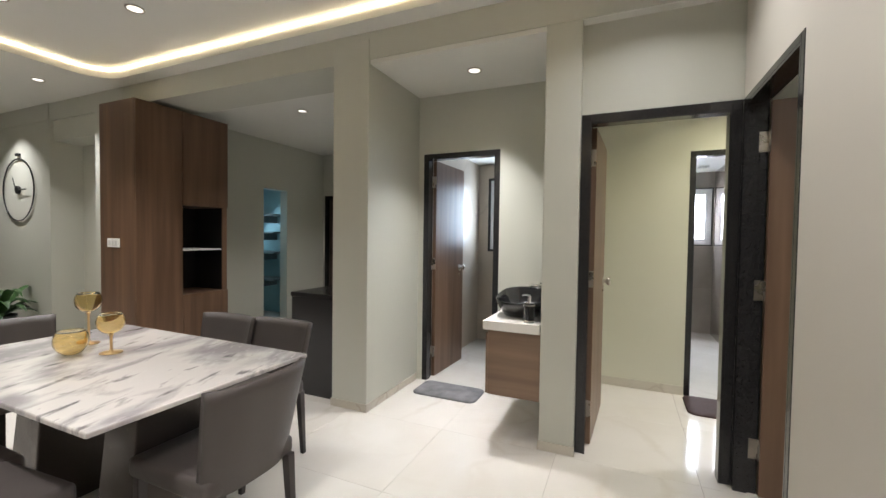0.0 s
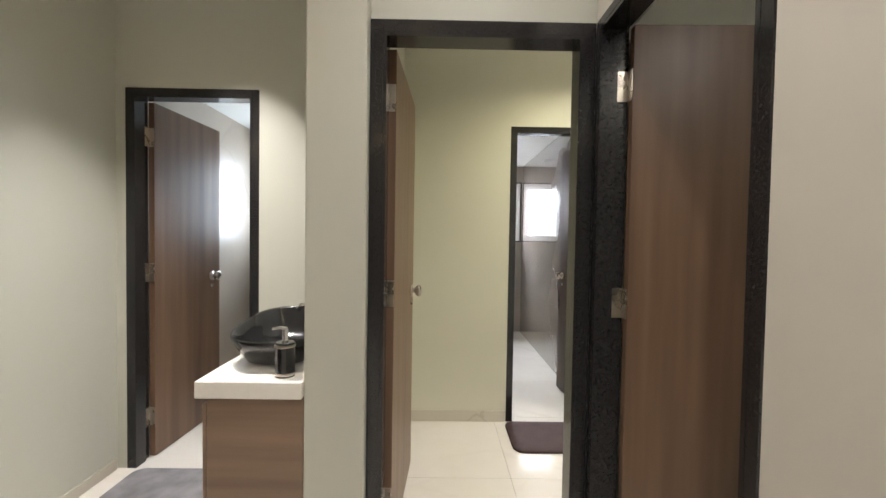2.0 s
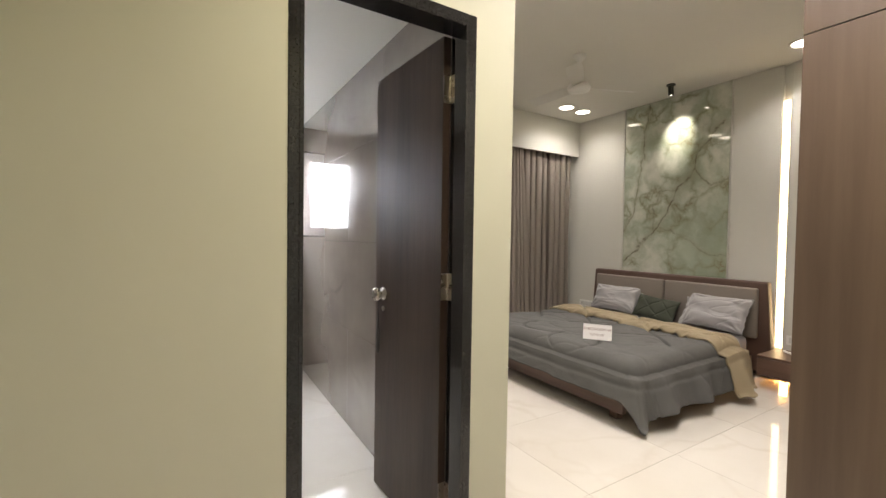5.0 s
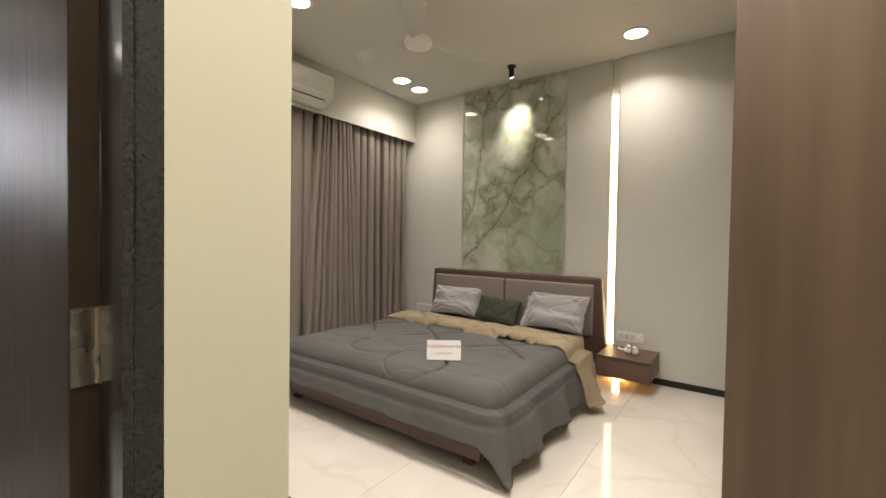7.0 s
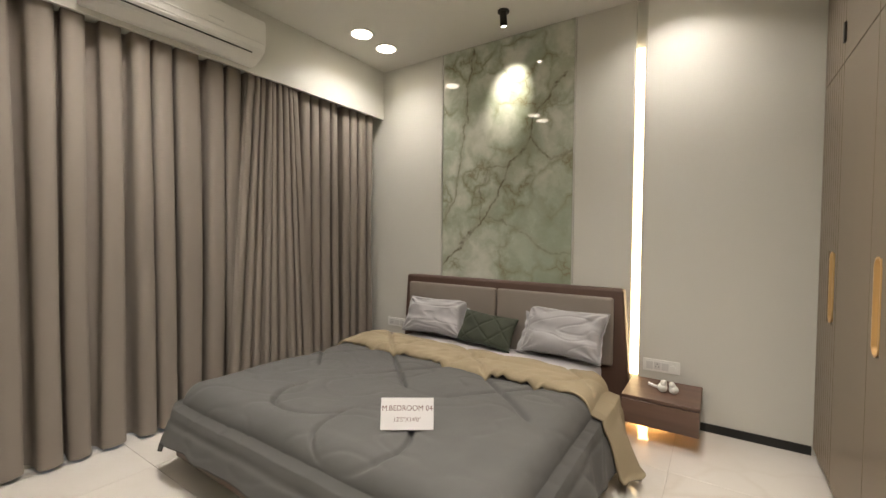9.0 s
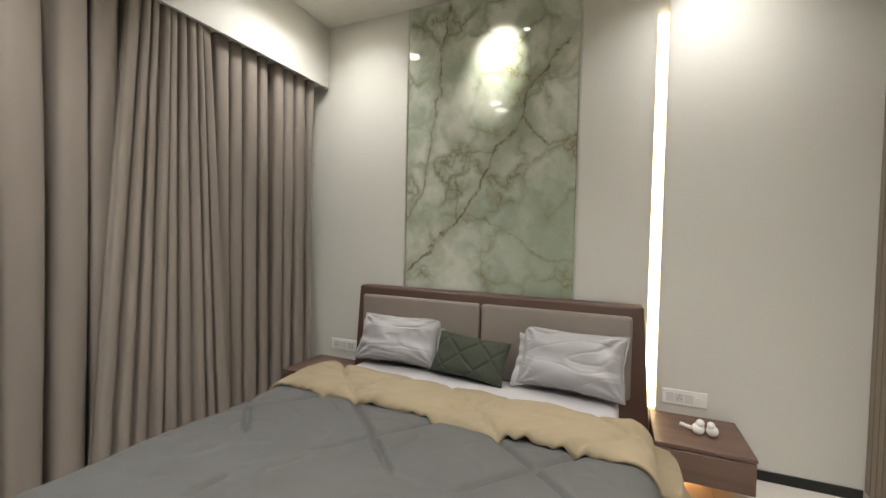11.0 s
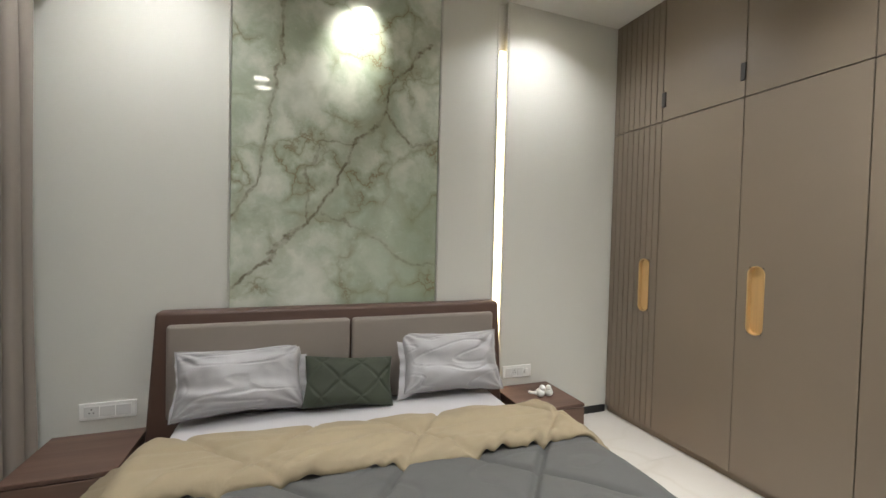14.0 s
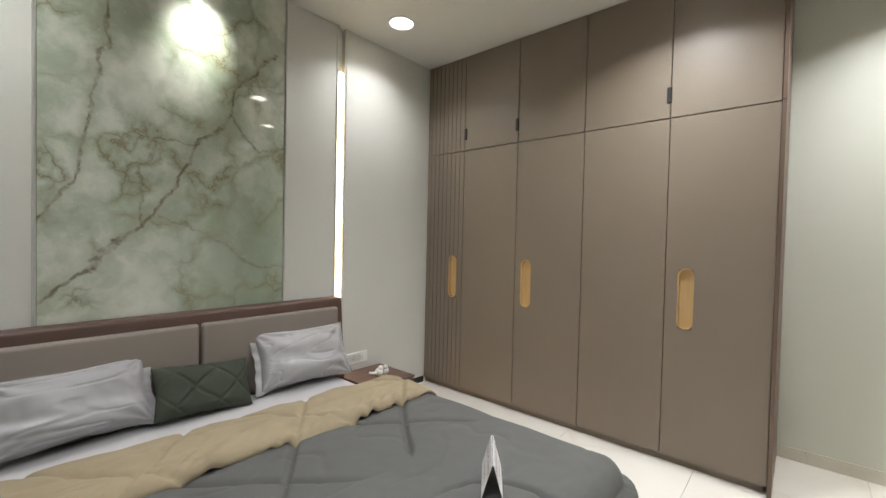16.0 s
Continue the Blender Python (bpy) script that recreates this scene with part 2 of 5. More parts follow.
    # milky lobes and olive clouds, greener towards the lower half of the slab
    cloud = ramp(noise_of(bent, 2.3, 8, 0.6).outputs[0], 0.36, 0.66, 0.0, 1.0)
    col = blend(cloud, (0.62, 0.64, 0.56), (0.33, 0.375, 0.285))
    sep = nt.nodes.new("ShaderNodeSeparateXYZ")
    L(bent, sep.inputs[0])
    green = fmath("MULTIPLY", ramp(sep.outputs[1], 0.30, -0.45, 0.0, 1.0), ramp(sep.outputs[2], 2.1, 1.2, 0.0, 0.75))
    col = blend(green, col, (0.235, 0.29, 0.20))
    vo = nt.nodes.new("ShaderNodeTexVoronoi")
    vo.feature = "DISTANCE_TO_EDGE"
    vo.inputs["Scale"].default_value = 3.1
    wide = nt.nodes.new("ShaderNodeVectorMath")
    wide.operation = "SCALE"
    wide.inputs["Scale"].default_value = 1.6
    L(small.outputs[0], wide.inputs[0])
    L(vmath("ADD", place, wide.outputs[0]).outputs[0], vo.inputs["Vector"])
    patch = noise_of(place, 2.0, 3).outputs[0]
    rim = fmath("MULTIPLY", ramp(vo.outputs[0], 0.0, 0.16, 0.75, 0.0), ramp(patch, 0.38, 0.6, 0.15, 1.0))
    col = blend(rim, col, (0.24, 0.27, 0.175))
    thread = fmath("MULTIPLY", ramp(vo.outputs[0], 0.0, 0.022, 0.8, 0.0), ramp(patch, 0.46, 0.6, 0.0, 1.0))
    col = blend(thread, col, (0.20, 0.16, 0.09))
    grit = ramp(noise_of(place, 15.0, 8, 0.7).outputs[0], 0.4, 0.62, 0.25, 1.0)
    for d, halo, core, dark in ((main, 0.10, 0.011, 0.85), (left, 0.07, 0.010, 0.75), (side, 0.06, 0.009, 0.7), (loop, 0.06, 0.007, 0.6), (low, 0.06, 0.008, 0.45)):
        col = blend(ramp(d, 0.0, halo, 0.55 * dark, 0.0), col, (0.27, 0.28, 0.19))
        col = blend(fmath("MULTIPLY", ramp(d, core * 0.3, core * 1.5, dark, 0.0), grit, True), col, (0.105, 0.085, 0.05))
    speck = ramp(noise_of(place, 34.0, 6, 0.7).outputs[0], 0.60, 0.75, 0.0, 0.35)
    col = blend(speck, col, (0.66, 0.67, 0.60))
    L(col, p.inputs["Base Color"])
    p.inputs["Roughness"].default_value = 0.05
    p.inputs["Coat Weight"].default_value = 0.7
    p.inputs["Coat Roughness"].default_value = 0.02
    return mat


ONYX = onyx_stone()


def banded_stone():
    """White marble crossed by broad slanting grey bands with dark streaks."""
    mat = bpy.data.materials.new("grey_white_marble")
    mat.use_nodes = True
    nt = mat.node_tree
    p = nt.nodes["Principled BSDF"]
    L = nt.links.new
    tc = nt.nodes.new("ShaderNodeTexCoord")
    col = None
    for stretch, scale, lo, hi, top, colour in (((0.9, 1.6, 1), 1.5, 0.47, 0.60, 0.85, (0.30, 0.28, 0.29)), ((1.2, 3.0, 1), 2.6, 0.52, 0.66, 0.7, (0.36, 0.33, 0.33)), ((1.5, 5.0, 1), 3.5, 0.60, 0.70, 0.8, (0.12, 0.11, 0.115)), ((3.0, 7.0, 1), 6.0, 0.58, 0.75, 0.5, (0.80, 0.76, 0.72))):
        mp = nt.nodes.new("ShaderNodeMapping")
        mp.vector_type = "TEXTURE"
        mp.inputs["Rotation"].default_value = (0, 0, radians(112))
        mp.inputs["Scale"].default_value = [1 / k for k in stretch]
        L(tc.outputs["Object"], mp.inputs["Vector"])
        n = nt.nodes.new("ShaderNodeTexNoise")
        n.inputs["Scale"].default_value, n.inputs["Detail"].default_value, n.inputs["Distortion"].default_value = scale, 7, 0.5
        L(mp.outputs[0], n.inputs["Vector"])
        r = nt.nodes.new("ShaderNodeMapRange")
        for k, q in enumerate((lo, hi, 0.0, top)):
            r.inputs[k + 1].default_value = q
        L(n.outputs[0], r.inputs[0])
        m = nt.nodes.new("ShaderNodeMix")
        m.data_type = "RGBA"
        L(r.outputs[0], m.inputs[0])
        m.inputs[6].default_value = (0.74, 0.70, 0.66, 1)
        if col is not None:
            L(col, m.inputs[6])
        m.inputs[7].default_value = (*colour, 1)
        col = m.outputs[2]
    L(col, p.inputs["Base Color"])
    p.inputs["Roughness"].default_value = 0.08
    p.inputs["Coat Weight"].default_value = 0.3
    return mat


TABLESTONE = banded_stone()
DUVET_GREY = material("grey_duvet_cotton", (0.095, 0.094, 0.090), 0.85, var=0.06, scale=5, bump=0.25, fine=500)
DUVET_BEIGE = material("beige_duvet_cotton", (0.300, 0.242, 0.155), 0.85, var=0.05, scale=5, bump=0.25, fine=500)
SHEET = material("pale_sheet", (0.52, 0.505, 0.51), 0.8, var=0.03, scale=5, bump=0.2, fine=500)
PILLOW = material("grey_pillow_satin", (0.335, 0.328, 0.33), 0.40, var=0.01, scale=6, bump=0.06, fine=700)
OLIVE = material("olive_velvet", (0.036, 0.044, 0.027), 0.75, var=0.12, scale=9, bump=0.2, fine=400)
HEADPAD = material("taupe_leather_pad", (0.215, 0.185, 0.158), 0.6, var=0.03, scale=4, bump=0.15, fine=300)
HEADFRAME = material("brown_leather_frame", (0.090, 0.050, 0.036), 0.5, var=0.06, scale=4, bump=0.15, fine=300)
CURTAIN = material("taupe_curtain_fabric", (0.250, 0.216, 0.184), 0.9, var=0.06, scale=3, stretch=(1, 1, 0.2), bump=0.35, fine=600)
CHAIRHIDE = material("dark_grey_chair_leather", (0.085, 0.072, 0.066), 0.5, var=0.06, scale=5, bump=0.2, fine=350)
CHAIRLEG = material("chair_leg_leather", (0.05, 0.042, 0.04), 0.5, bump=0.1)
PEDESTAL = material("bronze_pedestal_laminate", (0.11, 0.095, 0.085), 0.25, 0.3, var=0.08, scale=3, bump=0.02)
MAT_GREY = material("grey_mat_pile", (0.21, 0.205, 0.21), 0.95, var=0.22, scale=9, bump=0.9, fine=260)
MAT_BROWN = material("dark_brown_mat_pile", (0.055, 0.030, 0.028), 0.95, var=0.15, scale=9, bump=0.9, fine=260)
RED = material("maroon_print", (0.22, 0.030, 0.040), 0.5, var=0.03)
CREAM = material("cream_print", (0.72, 0.66, 0.60), 0.5, var=0.03)
PAPER = material("white_card", (0.80, 0.78, 0.78), 0.5, var=0.01, bump=0.0)
INK = material("printed_ink", (0.22, 0.10, 0.10), 0.6, bump=0.0)
LEAFGREEN = material("plant_leaf", (0.05, 0.12, 0.03), 0.4, var=0.2, scale=12)
POT = material("dark_pot", (0.03, 0.03, 0.03), 0.5)
BLUEPAINT = material("pale_blue_paint", (0.40, 0.56, 0.58), 0.6, var=0.02)
SHELFSTONE = material("grey_shelf_stone", (0.20, 0.22, 0.23), 0.4, var=0.1)
AMBER = bpy.data.materials.new("amber_glass")
AMBER.use_nodes = True
_p = AMBER.node_tree.nodes["Principled BSDF"]
_p.inputs["Base Color"].default_value = (1.0, 0.87, 0.56, 1)
_p.inputs["Transmission Weight"].default_value = 1.0
_p.inputs["Roughness"].default_value = 0.03
_p.inputs["IOR"].default_value = 1.4
FROST = bpy.data.materials.new("frosted_glass")
FROST.use_nodes = True
_p = FROST.node_tree.nodes["Principled BSDF"]
_p.inputs["Base Color"].default_value = (0.95, 0.98, 1.0, 1)
_p.inputs["Transmission Weight"].default_value = 1.0
_p.inputs["Roughness"].default_value = 0.35
_p.inputs["IOR"].default_value = 1.1
LED_WARM = glow("warm_led", (1.0, 0.74, 0.40), 9.0)
LED_COVE = glow("cove_led", (1.0, 0.78, 0.46), 9.0)
LED_DISC = glow("downlight_diffuser", (1.0, 0.92, 0.76), 14.0)
LED_SMALL = glow("small_downlight_diffuser", (1.0, 0.92, 0.78), 1.6)
LED_SPOT = glow("spot_lens", (1.0, 0.95, 0.85), 30.0)

# ---- mesh helpers ----


def mesh_of(bm, name, mat, smooth=False):
    me = bpy.data.meshes.new(name)
    bm.normal_update()
    if smooth:
        for f in bm.faces:
            f.smooth = True
    bm.to_mesh(me)
    bm.free()
    for m in mat if isinstance(mat, (list, tuple)) else (mat,):
        me.materials.append(m)
    return me


def part(name, bm, mat, parent=None, label="", smooth=False):
    ob = new(name, mesh_of(bm, name, mat, smooth))
    ob.parent = parent
    return tagged(ob, label) if label else ob


def box(x0, x1, y0, y1, z0, z1, bev=0.0, seg=2, bm=None):
    bm2 = bmesh.new()
    bmesh.ops.create_cube(bm2, size=1)
    for v in bm2.verts:
        v.co = (x0 + (v.co.x + 0.5) * (x1 - x0), y0 + (v.co.y + 0.5) * (y1 - y0), z0 + (v.co.z + 0.5) * (z1 - z0))
    if bev:
        bmesh.ops.bevel(bm2, geom=bm2.edges[:], offset=bev, segments=seg, affect="EDGES", profile=0.5)
    if bm is None:
        return bm2
    tmp = bpy.data.meshes.new("tmp")
    bm2.to_mesh(tmp)
    bm2.free()
    bm.from_mesh(tmp)
    bpy.data.meshes.remove(tmp)
    return bm


def boxes(*rows, bev=0.0):
    bm = bmesh.new()
    for r in rows:
        box(*r, bev=bev, bm=bm)
    return bm


def lathe(profile, seg=32, bm=None, centre=(0, 0, 0)):
    """A turned body from (radius, height) pairs."""
    bm = bm or bmesh.new()
    rings = []
    for r, z in profile:
        rings.append([bm.verts.new((centre[0] + r * math.cos(2 * math.pi * k / seg), centre[1] + r * math.sin(2 * math.pi * k / seg), centre[2] + z)) for k in range(seg)])
    for a, b in zip(rings, rings[1:]):
        for k in range(seg):
            bm.faces.new((a[k], a[(k + 1) % seg], b[(k + 1) % seg], b[k]))
    if profile[0][0] > 1e-5:
        bm.faces.new(list(reversed(rings[0])))
    if profile[-1][0] > 1e-5:
        bm.faces.new(rings[-1])
    return bm


def tube(points, r, seg=10, bm=None):
    bm = bm or bmesh.new()
    pts = [Vector(p) for p in points]
    rings = []
    for i, p in enumerate(pts):
        d = (pts[min(i + 1, len(pts) - 1)] - pts[max(i - 1, 0)]).normalized()
        a = d.orthogonal().normalized()
        if rings:
            a = (keep - d * keep.dot(d)).normalized()
        keep = a
        b = d.cross(a)
        rings.append([bm.verts.new(p + r * (a * math.cos(2 * math.pi * k / seg) + b * math.sin(2 * math.pi * k / seg))) for k in range(seg)])
    for p, q in zip(rings, rings[1:]):
        for k in range(seg):
            bm.faces.new((p[k], p[(k + 1) % seg], q[(k + 1) % seg], q[k]))
    bm.faces.new(list(reversed(rings[0])))
    bm.faces.new(rings[-1])
    return bm


def grid(nu, nv, fn, bm=None):
    bm = bm or bmesh.new()
    vs = [[bm.verts.new(fn(i / nu, j / nv)) for j in range(nv + 1)] for i in range(nu + 1)]
    for i in range(nu):
        for j in range(nv):
            bm.faces.new((vs[i][j], vs[i + 1][j], vs[i + 1][j + 1], vs[i][j + 1]))
    return bm


def thing(name, label, category, m=None, group="", kind=""):
    ob = new(name)
    ob.empty_display_size = 0.05
    if m is not None:
        ob.matrix_basis = m
    return tagged(ob, label, category, group, kind)


def structure(name, bm, mat, label, category=""):
    return tagged(part(name, bm, mat), label, category or name.split("_")[0], kind="structure")


# ---- shell ----
C1, C2 = 2.74, 3.03
structure("wall_east_living", boxes((0.956, 1.10, -2.5, 2.69, 0, 3.1), (0.956, 1.10, 2.69, 3.53, 2.17, 3.1)), PAINT_BEIGE, "warm beige painted wall beside the dark door frame")
structure("wall_foyer_south", boxes((0.104, 0.956, 3.55, 3.70, 2.17, 3.1), (0.956, 5.75, 3.55, 3.72, 0, 3.2)), PAINT, "painted wall above the doorway and behind the wardrobe")
structure("wall_pillar_foyer", boxes((-0.117, 0.104, 3.47, 5.0, 0, 2.9), bev=0.006), PAINT, "sage grey painted pier between washbasin and doorway")
structure("wall_pillar_wash", boxes((-1.79, -1.455, 3.455, 6.8, 0, 2.9), bev=0.006), PAINT, "sage grey painted pier beside the washbasin recess")
structure("wall_wash_north", boxes((-1.455, -1.40, 4.315, 4.44, 0, 2.9), (-0.65, -0.117, 4.315, 4.44, 0, 2.9), (-1.40, -0.65, 4.315, 4.44, 2.17, 2.9)), PAINT, "sage grey wall around the toilet door")
structure("wall_foyer_west", boxes((-0.117, 0.104, 5.0, 8.2, 0, 3.1)), PAINT_WARM_LIT, "plain wall closing the vestibule and bathroom")
structure("wall_foyer_north", boxes((0.104, 0.885, 4.973, 5.09, 0, 3.1), (1.575, 1.765, 4.973, 5.09, 0, 3.2), (0.885, 1.575, 4.973, 5.09, 2.17, 3.1)), PAINT_WARM_LIT, "painted wall around the bathroom door, warm lamplight put into its yellow-green colour")
structure("wall_bedroom_west", boxes((1.60, 1.765, 5.09, 8.2, 0, 3.2)), PAINT_BED, "warm off-white bedroom wall")
structure("wall_bedroom_north", boxes((1.765, 2.65, 8.0, 8.2, 0, 3.2), (5.15, 5.75, 8.0, 8.2, 0, 3.2), (2.65, 5.15, 8.0, 8.2, 2.3, 3.2)), PAINT_BED, "warm off-white wall behind the curtains")
wall_east = thing("wall_bedroom_east", "warm off-white panelled wall behind the bed", "wall", kind="structure")
for row in ((5.50, 5.75, 3.72, 5.315, 0, 3.2), (5.50, 5.75, 5.375, 8.0, 0, 3.2), (5.54, 5.75, 5.315, 5.375, 0, 3.2)):
    part("wall_face", box(*row), PAINT_BED, wall_east)
structure("wall_living_south", boxes((-8.6, 1.10, -2.65, -2.5, 0, 3.1)), PAINT, "plain sage grey wall")
structure("wall_living_west", boxes((-8.6, -8.45, -2.5, 4.75, 0, 3.1), (-8.45, -6.1, 3.46, 3.80, 0, 3.1)), PAINT, "sage grey far wall carrying the clock")
structure("wall_living_northwest", boxes((-8.45, -4.62, 4.60, 4.75, 0, 3.1), (-8.45, -4.6, 3.80, 3.95, 0, 3.1), (-6.1, -5.13, 3.50, 3.80, 2.50, 3.1), (-5.13, -4.6, 3.46, 3.80, 0, 3.1)), PAINT, "sage grey wall beside the walnut unit")
structure("wall_kitchen_west", boxes((-4.85, -4.7, 4.25, 5.44, 0, 2.9), (-4.85, -4.7, 5.92, 6.8, 0, 2.9), (-4.85, -4.7, 5.44, 5.92, 2.1, 2.9)), PAINT, "sage grey kitchen wall with a utility opening")
structure("wall_kitchen_north", boxes((-4.85, -4.66, 6.80, 6.95, 0, 2.9), (-3.81, -1.79, 6.80, 6.95, 0, 2.9), (-4.66, -3.81, 6.80, 6.95, 2.1, 2.9)), PAINT, "plain kitchen wall")
structure("header_kitchen", boxes((-6.1, -1.79, 3.462, 3.95, 2.742, 3.1), (-1.79, 0.956, 3.462, 3.474, 2.742, 3.1), (-8.45, -6.1, 3.448, 3.459, 2.742, 3.1)), PAINT, "deep painted beam above the kitchen opening and piers", "beam")
# utility room
structure("wall_utility", boxes((-5.75, -5.65, 5.0, 5.55, 0, 2.9), (-5.75, -5.65, 5.55, 6.3, 0, 1.2), (-5.75, -5.65, 5.55, 6.3, 2.1, 2.9), (-5.65, -4.85, 6.3, 6.4, 0, 2.9), (-5.65, -4.85, 4.95, 5.05, 0, 2.9)), BLUEPAINT, "pale blue painted utility wall")
# toilet and bathroom
structure("wall_wc", boxes((-1.455, -1.449, 4.44, 6.1, 0, 2.5), (-1.455, -0.117, 6.1, 6.22, 0, 1.2), (-1.455, -0.117, 6.1, 6.22, 2.18, 2.9), (-0.74, -0.117, 6.1, 6.22, 1.2, 2.18), (-1.455, -1.32, 6.1, 6.22, 1.2, 2.18), (-0.123, -0.117, 4.44, 6.1, 0, 2.5)), WCTILE, "beige polished tile wall of the toilet")
structure("wall_bath_north", boxes((0.104, 0.97, 7.93, 8.2, 0, 2.9), (1.56, 1.60, 7.93, 8.2, 0, 2.9), (0.97, 1.56, 7.93, 8.2, 0, 1.31), (0.97, 1.56, 7.93, 8.2, 2.17, 2.9)), BATHTILE_MATT, "brown-grey stone tile wall with a window")
structure("wall_bath_east", boxes((1.575, 1.60, 5.09, 7.93, 0, 2.42)), BATHTILE, "polished dark tile wall mirroring the window")
structure("wall_bath_west", boxes((0.104, 0.112, 5.09, 7.93, 0, 2.42)), BATHTILE_MATT, "brown-grey stone tile wall")

# ceilings
LZ = 2.95
TX0, TX1, TY0, TY1, TZ = -4.60, 0.25, -1.9, 3.30, 3.05


def rounded_rect(x0, x1, y0, y1, r, n=8):
    out = []
    for cx, cy, a in ((x1 - r, y1 - r, 0), (x0 + r, y1 - r, 90), (x0 + r, y0 + r, 180), (x1 - r, y0 + r, 270)):
        for k in range(n + 1):
            b = radians(a + 90 * k / n)
            out.append((cx + r * math.cos(b), cy + r * math.sin(b)))
    return out


def soffit():
    bm = bmesh.new()
    inner = rounded_rect(TX0, TX1, TY0, TY1, 0.28)
    lo = [bm.verts.new((x, y, LZ)) for x, y in inner]
    hi = [bm.verts.new((x, y, TZ)) for x, y in inner]
    n = len(lo)
    for k in range(n):
        bm.faces.new((lo[k], hi[k], hi[(k + 1) % n], lo[(k + 1) % n]))
    bm.faces.new(hi)
    X0, X1, Y0, Y1 = -8.6, 1.10, -2.65, 3.47
    corner = [bm.verts.new(p) for p in ((X1, Y1, LZ), (X0, Y1, LZ), (X0, Y0, LZ), (X1, Y0, LZ))]
    for q in range(4):
        arc = lo[q * 9 : q * 9 + 9]
        for a, b in zip(arc, arc[1:]):
            bm.faces.new((corner[q], a, b))
        nxt = lo[((q + 1) * 9) % n]
        bm.faces.new((corner[q], arc[-1], nxt, corner[(q + 1) % 4]))
    return bm


structure("ceiling_living", soffit(), CEIL, "dropped ceiling with a lit rounded tray recess")
structure("ceiling_wash", boxes((-1.455, -0.117, 3.475, 4.44, C1 - 0.03, 2.9), (0.104, 0.956, 3.475, 3.55, C1 - 0.002, 2.9)), CEIL, "flat painted ceiling over the washbasin")
structure("ceiling_foyer", boxes((0.104, 1.765, 3.70, 4.973, C1, 3.1), (0.956, 2.9, 1.9, 3.55, C1, 2.9)), CEIL, "flat painted vestibule ceiling")
structure("ceiling_bedroom", boxes((1.60, 5.75, 3.6, 8.2, C2, 3.2)), CEIL, "flat painted bedroom ceiling")
structure("ceiling_kitchen", boxes((-8.6, -1.79, 3.95, 7.35, 2.84, 2.94)), CEIL, "flat painted kitchen ceiling")
structure("ceiling_bath", boxes((0.104, 1.60, 5.09, 8.0, 2.40, 2.6)), CEIL, "white false ceiling of the bathroom")
structure("ceiling_wc", boxes((-1.455, -0.117, 4.44, 6.5, 2.36, 2.6)), CEIL, "white false ceiling of the toilet")
# Unseen sheet above the ceilings, added to stop sky light leaking in.
structure("roof_slab", boxes((-8.7, 5.8, -2.7, 8.3, 3.2, 3.35)), CEIL, "unseen slab added over the ceilings to keep sky light out")
structure("wall_room_beyond", boxes((2.7, 2.85, 1.9, 3.55, 0, 2.9), (1.10, 2.85, 1.8, 1.9, 0, 2.9)), PAINT, "plain wall of the side room")
structure("pelmet", boxes((1.765, 5.50, 7.82, 7.845, 2.536, C2), (1.765, 5.50, 7.845, 8.0, 2.56, 2.60)), PAINT_BED, "painted curtain pelmet along the window wall")


def cove():
    bm = bmesh.new()
    for z0, z1, off in ((TZ - 0.028, TZ - 0.004, 0.012),):
        a = rounded_rect(TX0 + off, TX1 - off, TY0 + off, TY1 - off, 0.27)
        lo = [bm.verts.new((x, y, z0)) for x, y in a]
        hi = [bm.verts.new((x, y, z1)) for x, y in a]
        n = len(a)
        for k in range(n):
            bm.faces.new((lo[k], hi[k], hi[(k + 1) % n], lo[(k + 1) % n]))
    return bm


tagged(part("cove_light", cove(), LED_COVE), "warm glowing LED strip round the ceiling tray", "cove light")

# skirting
structure("baseboard_living", boxes((-1.796, -1.449, 3.447, 3.455, 0, 0.06), (-1.455, -1.447, 3.455, 4.30, 0, 0.06), (-0.123, 0.110, 3.462, 3.470, 0, 0.06), (0.948, 0.956, -2.4, 2.685, 0, 0.08), (0.104, 0.112, 3.72, 4.965, 0, 0.08), (0.112, 0.880, 4.965, 4.973, 0, 0.08), (1.58, 1.765, 4.965, 4.973, 0, 0.08)), SKIRT, "beige stone skirting along the walls")
structure("baseboard_bedroom", boxes((5.490, 5.50, 4.35, 8.0, 0, 0.055)), BLACK, "dark recessed skirting under the bed wall")
structure("baseboard_bedroom_pale", boxes((1.765, 2.85, 7.99, 8.0, 0, 0.09), (0.96, 2.84, 3.72, 3.73, 0, 0.08), (1.765, 1.775, 5.09, 7.99, 0, 0.09)), SKIRT, "pale stone skirting in the bedroom")


# ---- doors ----
def knob_set(parent, x, y, z, side):
    """Round rose, lever neck and key tag on the face that looks along side (+1 or -1 in y)."""
    bm = lathe([(0.0, 0), (0.034, 0.0), (0.035, 0.006), (0.014, 0.010), (0.013, 0.022), (0.026, 0.028), (0.034, 0.040), (0.032, 0.052), (0.020, 0.057), (0.0, 0.054)], 24)
    bmesh.ops.transform(bm, matrix=pose(x, y, z, -90 * side), verts=bm.verts)
    return part("knob", bm, STEEL, parent, "satin steel round door knob", True)


